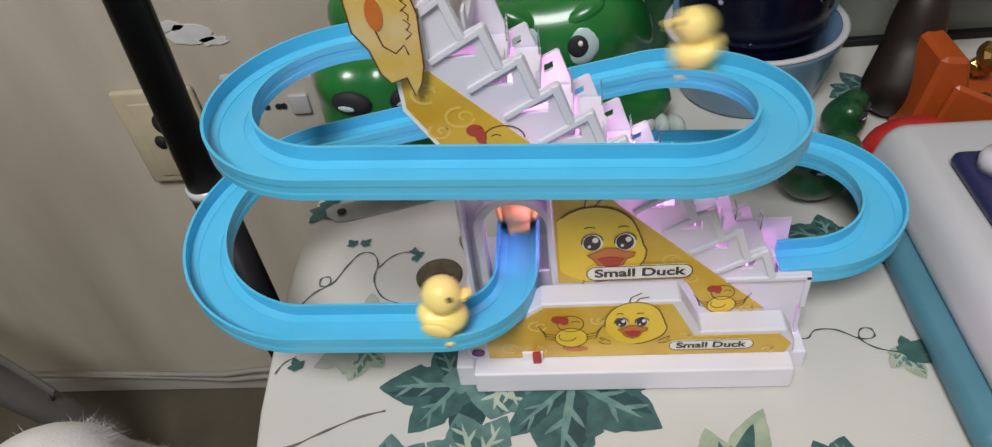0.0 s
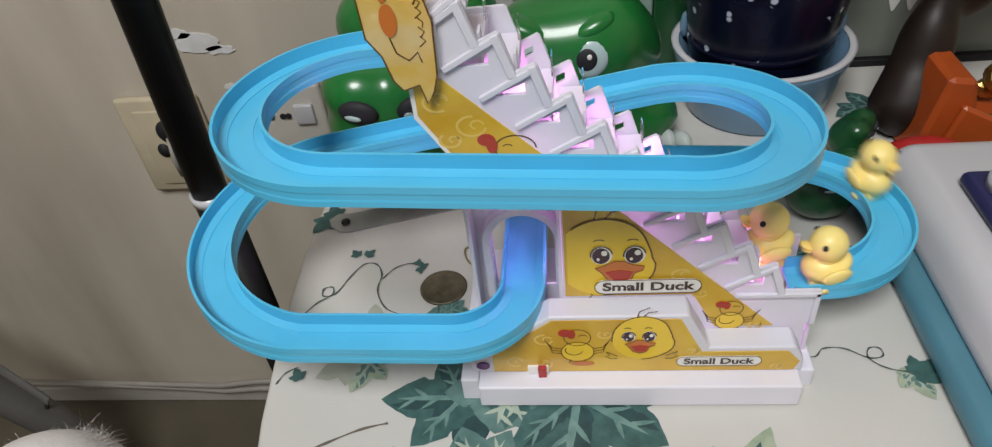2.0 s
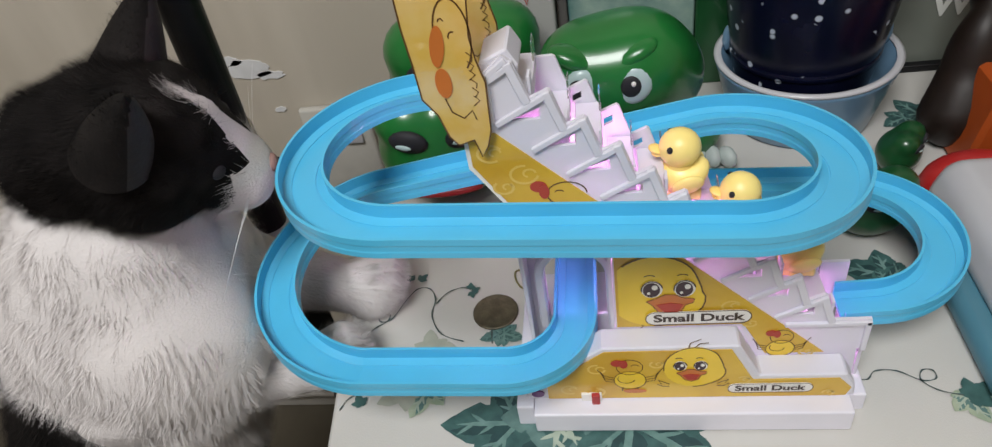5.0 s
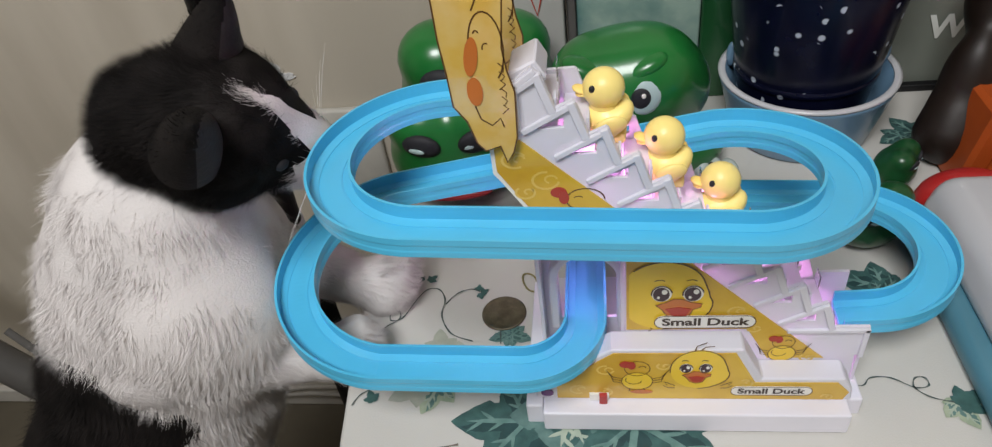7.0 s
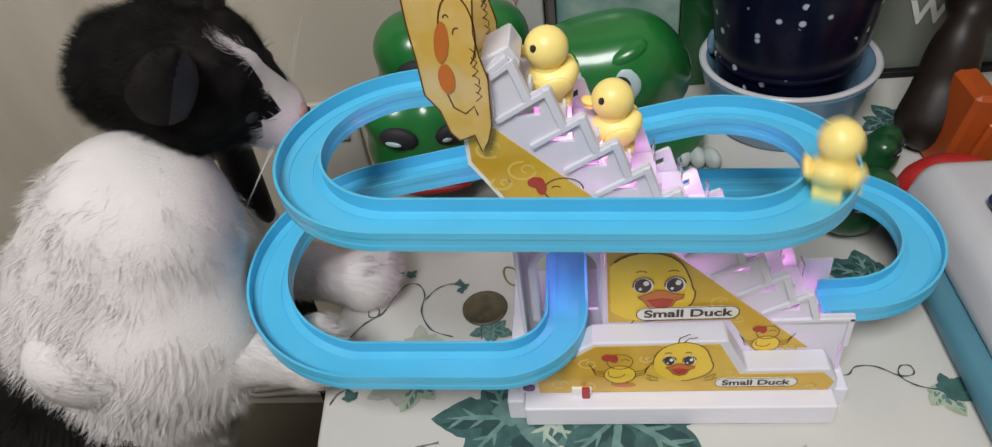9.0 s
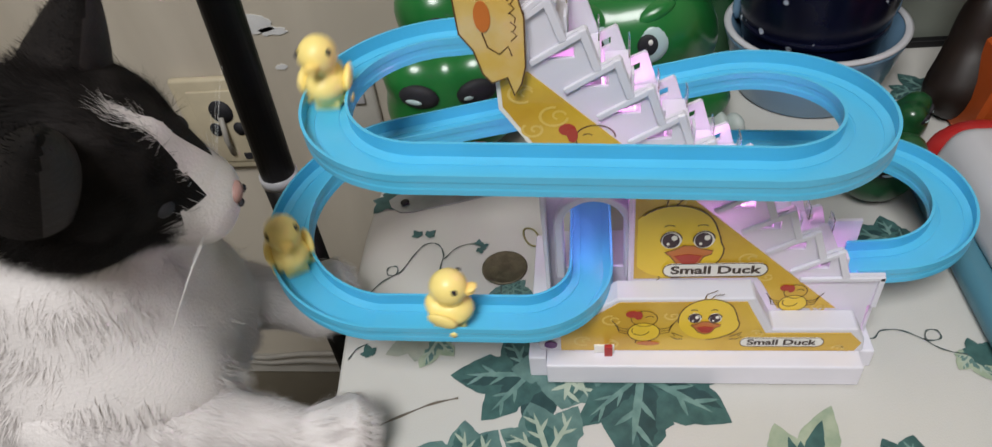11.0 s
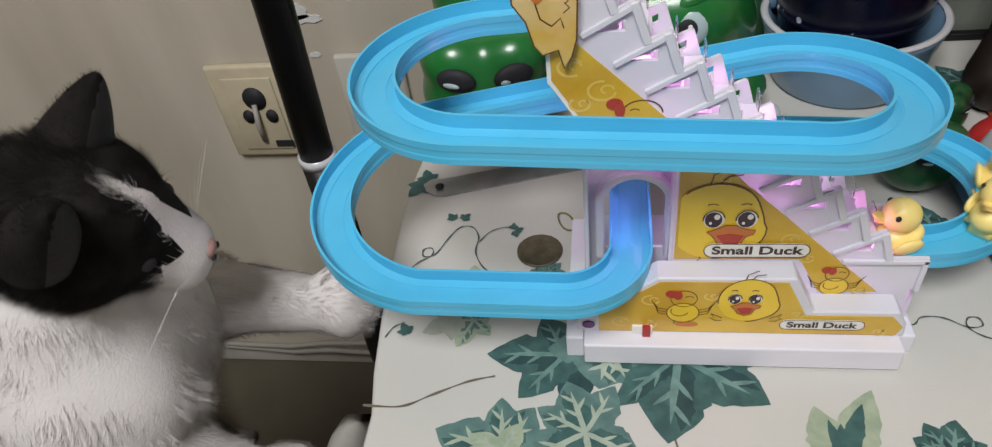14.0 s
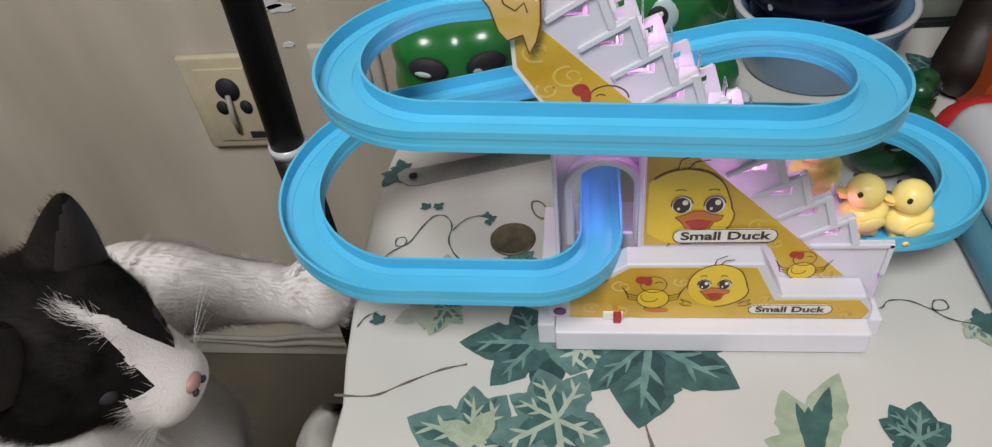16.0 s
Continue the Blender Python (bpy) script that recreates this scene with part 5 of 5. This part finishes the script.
def cat_head():
    shape = [((-0.006, 0, 0), (0.035, 0.033, 0.031)), ((0.020, 0, -0.006), (0.020, 0.019, 0.017)), ((0.036, 0, -0.010), (0.013, 0.0125, 0.0095)), ((0.038, 0.007, -0.016), (0.010, 0.0085, 0.0075)), ((0.038, -0.007, -0.016), (0.010, 0.0085, 0.0075)), ((0.030, 0, -0.022), (0.012, 0.010, 0.007)),
             ((-0.002, 0.020, -0.012), (0.018, 0.014, 0.016)), ((-0.002, -0.020, -0.012), (0.018, 0.014, 0.016)), ((-0.034, 0, -0.016), (0.024, 0.028, 0.026))]

    def dark(p):
        n = noise.noise(p * 90) * 0.004
        blaze = 0.0016 + max(0.0, p.x - 0.010) * 0.24 + n * 0.5
        if p.z > -0.012 and abs(p.y) < blaze and p.x > 0.002:
            return False
        if p.x > 0.031 + n and p.z < 0.002:
            return False
        if p.z < -0.021 + n and p.x > 0.018:
            return False
        return True

    h = furred("head", soft_form(shape, (0.008, 0, -0.008), 120, 84, 0.0035), dark, cat, 48000, 0.0070, lambda p: (-0.75, p.y * 8, -0.15), "black cat head with a white blaze and muzzle", seed=3)
    for s in (-1, 1):
        bm = bmesh.new()
        n, rows_ = 44, 18
        grid = []
        for i in range(rows_):
            f = i / (rows_ - 1)
            grid.append([bm.verts.new((-0.014 + 0.004 * f + 0.016 * (1 - f) ** 0.65 * math.cos(2 * math.pi * j / n), s * (0.020 + 0.009 * f) + 0.019 * (1 - f) ** 0.65 * math.sin(2 * math.pi * j / n), 0.012 + 0.041 * f)) for j in range(n)])
        for a, b in zip(grid, grid[1:]):
            for j in range(n):
                bm.faces.new((a[j], a[(j + 1) % n], b[(j + 1) % n], b[j]))
        furred("ear", bm, lambda p: p.x < -0.008, h, 500, 0.0030, lambda p: (-0.3, 0, 0.7), "black pointed ear", mats=(M_EAR, M_FUR_B), seed=5 + s)
        part("eye", blob((0.0235, s * 0.0155, 0.0040), (0.0050, 0.0050, 0.0042), seg=16, rings=10), M_HOLE, h, "dark eye")
        for i in range(6):
            a = -0.4 + 0.16 * i
            pts = [(0.042 - 0.010 * u + 0.004 * u * u, s * (0.012 + 0.030 * u), -0.015 + 0.09 * a * u - 0.010 * u * u) for u in (0, 0.35, 0.7, 1.0)]
            part("whisker", tube(pts, 0.0002, 4, [0.0001, 0.00008, 0.00006, 0.00003]), M_WHISKER, h)
    part("nose", blob((0.0482, 0, -0.0062), (0.0036, 0.0050, 0.0038), (0, 20, 0), 14, 10), M_NOSE, h, "pink nose")
    for s in (-1, 1):
        part("nostril", blob((0.0516, s * 0.0030, -0.0074), (0.0013, 0.0018, 0.0014), seg=8, rings=6), M_HOLE, h)
    return h


def cat_torso():
    shape = [((0, 0, -0.01), (0.034, 0.036, 0.04)), ((-0.004, 0, -0.07), (0.050, 0.047, 0.07)), ((-0.012, 0, -0.15), (0.058, 0.052, 0.08)), ((-0.030, 0, -0.225), (0.064, 0.060, 0.07)), ((0.018, 0.026, -0.068), (0.034, 0.026, 0.042)), ((0.018, -0.028, -0.068), (0.036, 0.028, 0.042))]

    def dark(p):
        n = noise.noise(p * 22) * 0.03
        return p.z < -0.108 + n - 0.3 * p.x and p.x < 0.012 + n

    return furred("torso", soft_form(shape, (-0.01, 0, -0.12), 120, 100, 0.008), dark, cat, 120000, 0.0095, lambda p: (-0.1, 0, -0.8), "white chest and back with black patches", seed=7)


def cat_leg(seed, long=1.0):
    bm = soft_form([((0.004, 0, 0.010), (0.019, 0.016, 0.012)), ((0.012, 0.008, 0.008), (0.010, 0.006, 0.008)), ((0.012, -0.008, 0.008), (0.010, 0.006, 0.008)), ((0.015, 0, 0.009), (0.010, 0.005, 0.008)),
                    ((0, 0, 0.045), (0.0140, 0.0140, 0.045)), ((0, 0, 0.080 * long), (0.017, 0.017, 0.05 * long)), ((-0.002, 0, 0.095 * long), (0.024, 0.023, 0.04)), ((-0.004, 0, 0.115 * long), (0.025, 0.025, 0.03))], (0, 0, 0.05), 52, 90, 0.003)
    leg = furred("front_leg", bm, lambda p: False, cat, 30000, 0.0062, lambda p: (0.0, 0, -0.8), "white front leg", seed=seed)
    toes = bmesh.new()
    for y, x in ((-0.0105, 0.014), (-0.0037, 0.0195), (0.0037, 0.0195), (0.0105, 0.014)):
        blob((x, y, 0.0075), (0.0075, 0.0042, 0.0070), seg=12, rings=8, bm=toes)
    furred("toes", toes, lambda p: False, leg, 1600, 0.004, lambda p: (0.4, 0, -0.2), "pinkish toes", mats=(M_PAW, M_FUR_B), seed=seed + 1)
    return leg


HEAD, TORSO, LEGS = cat_head(), cat_torso(), [cat_leg(11, 1.02), cat_leg(21, 1.15)]

# seconds, skull's place, heading and nod in degrees
HEAD_ROWS = [
    (0, -0.232, -0.085, -0.045, 40, -30), (2.8, -0.232, -0.085, -0.045, 40, -30), (3.3, -0.182, -0.056, 0.028, 10, 0), (3.5, -0.173, -0.031, 0.069, 35, -20), (3.7, -0.158, 0.000, 0.126, 35, -24), (3.9, -0.154, 0.008, 0.139, 34, -26),
    (4.2, -0.152, 0.020, 0.165, 28, -30), (6.3, -0.142, 0.048, 0.170, 18, -24), (7.0, -0.136, 0.054, 0.166, 14, -26), (7.6, -0.138, 0.054, 0.170, 16, -26), (7.8, -0.134, 0.075, 0.184, 30, -34), (8.0, -0.100, 0.104, 0.150, 14, -26),
    (8.2, -0.110, 0.102, 0.156, 10, -26), (10.3, -0.158, -0.005, 0.168, 10, -45), (10.5, -0.139, -0.034, 0.138, -4, -34), (10.7, -0.140, -0.030, 0.142, -8, -36), (11.0, -0.150, -0.026, 0.173, 18, -30), (11.2, -0.156, -0.025, 0.160, 20, -36),
    (11.5, -0.139, -0.010, 0.162, 10, -24), (11.8, -0.145, -0.006, 0.162, 10, -22), (12.1, -0.154, -0.010, 0.158, 6, -28), (12.5, -0.176, -0.004, 0.150, -6, -34), (12.9, -0.176, -0.012, 0.138, -8, -36), (13.2, -0.176, -0.019, 0.122, -8, -24),
    (13.5, -0.195, -0.025, 0.110, 8, -34), (13.8, -0.200, -0.025, 0.117, 14, -32), (14.2, -0.205, -0.016, 0.135, 22, -36), (14.5, -0.198, -0.011, 0.153, 26, -32), (15.0, -0.196, -0.024, 0.146, 10, -42), (15.4, -0.190, -0.064, 0.090, -4, -20),
    (15.7, -0.190, -0.064, 0.088, -4, -22), (16.0, -0.190, -0.064, 0.088, -4, -22), (16.2, -0.190, -0.064, 0.088, -4, -22),
]
TORSO_ROWS = [
    (0, -0.222, -0.040, -0.024, 20), (2.8, -0.222, -0.040, -0.024, 20), (3.3, -0.225, -0.050, -0.010, 15), (3.5, -0.215, -0.025, 0.030, 15), (3.7, -0.200, 0.008, 0.090, 15), (4.2, -0.192, 0.032, 0.130, 15), (6.3, -0.194, 0.058, 0.132, 15), (7.6, -0.194, 0.060, 0.132, 15),
    (8.0, -0.160, 0.084, 0.122, 15), (8.2, -0.162, 0.080, 0.122, 15), (10.3, -0.204, 0.000, 0.125, 0), (11.0, -0.196, -0.012, 0.124, 5), (11.5, -0.192, -0.008, 0.112, 5), (12.5, -0.236, 0.000, 0.112, 0), (13.2, -0.244, -0.008, 0.090, -5), (13.8, -0.252, -0.018, 0.088, 5), (14.5, -0.246, -0.004, 0.112, 8), (15.0, -0.245, -0.015, 0.108, 0),
    (15.4, -0.242, -0.040, 0.014, -10), (16.2, -0.242, -0.040, 0.012, -10),
]
PAW_ROWS = [
    [(0, -0.20, -0.06, -0.30), (3.3, -0.19, -0.05, -0.20), (3.5, -0.165, -0.02, -0.06), (3.7, -0.128, 0.03, 0.03), (3.9, -0.108, 0.048, 0.004), (8.2, -0.106, 0.048, 0.004), (9.3, -0.105, 0.010, 0.03), (10.3, -0.091, -0.037, 0.004), (12.9, -0.092, -0.044, 0.004), (13.2, -0.140, -0.037, 0.03), (13.5, -0.175, -0.03, -0.08), (16.2, -0.175, -0.04, -0.09)],
    [(0, -0.20, -0.02, -0.30), (3.3, -0.19, 0.0, -0.20), (3.5, -0.165, 0.04, -0.06), (3.7, -0.125, 0.08, 0.03), (3.9, -0.099, 0.097, 0.004), (8.2, -0.097, 0.098, 0.004), (10.3, -0.107, 0.104, 0.004), (10.7, -0.112, 0.095, 0.004), (11.0, -0.127, 0.050, 0.004), (12.5, -0.128, 0.036, 0.002), (13.2, -0.128, 0.035, 0.002), (16.2, -0.124, 0.034, 0.002)],
]


LEAN_HEAD = ((0, 10), (4.2, 12), (6.3, 32), (8.2, 32), (10.3, 12), (10.7, 12), (11.0, 22), (11.5, 36), (12.5, 36), (13.5, 24), (15.0, 18), (15.4, 8))
BOW = ((0, 14), (7.6, 14), (8.0, 27), (8.2, 27), (10.3, 14))


def cat_motion():
    HEAD.scale = (1.0, 1.07, 1.07)
    walk(HEAD, [(t, pose(x, y, z, 0, 0, yaw) @ pose(0, 0, 0, 0, -nod, 0) @ pose(0, 0, 0, np.interp(t, *zip(*LEAN_HEAD)), 0, 0)) for t, x, y, z, yaw, nod in HEAD_ROWS])
    neck = [(t, Vector((x, y, z)), turn) for t, x, y, z, turn in TORSO_ROWS]
    TORSO.scale = (1.22, 1.12, 1.05)
    walk(TORSO, [(t, pose(*p, 0, np.interp(t, *zip(*BOW)), turn)) for t, p, turn in neck])
    for leg, rows, side in zip(LEGS, PAW_ROWS, (-1, 1)):
        out = []
        times = sorted({r[0] for r in rows} | {t for t, *_ in HEAD_ROWS})
        for t in times:
            paw = Vector([np.interp(t, [r[0] for r in rows], [r[i] for r in rows]) for i in (1, 2, 3)])
            p = Vector([np.interp(t, [a for a, *_ in neck], [b[i] for _, b, _ in neck]) for i in range(3)])
            shoulder = p + (Vector((-0.018, -0.043, -0.090)) if t < 9 and side < 0 else Vector((-0.008, -0.046 if side < 0 else 0.028, -0.062)))
            if side > 0 and t > 13.3:
                shoulder = Vector((-0.245, 0.040, 0.006))
            d = (shoulder - paw).normalized()
            fwd = Vector((0.9, 0.1, 0.45))
            xax = (fwd - d * fwd.dot(d)).normalized()
            yax = d.cross(xax)
            m = Matrix((xax, yax, d)).transposed().to_4x4()
            m.translation = paw
            out.append((t, m))
        leg.scale = (1.05, 1.05, 1.0) if side < 0 else (1.16, 1.16, 1.0)
        walk(leg, out)


def motions():
    for k, st in enumerate(STEPS):
        walk(st, step_rows(k))
    for duck, run in zip(DUCKS, DUCK_RUNS):
        walk(duck, duck_rows(*run))
    cat_motion()


motions()
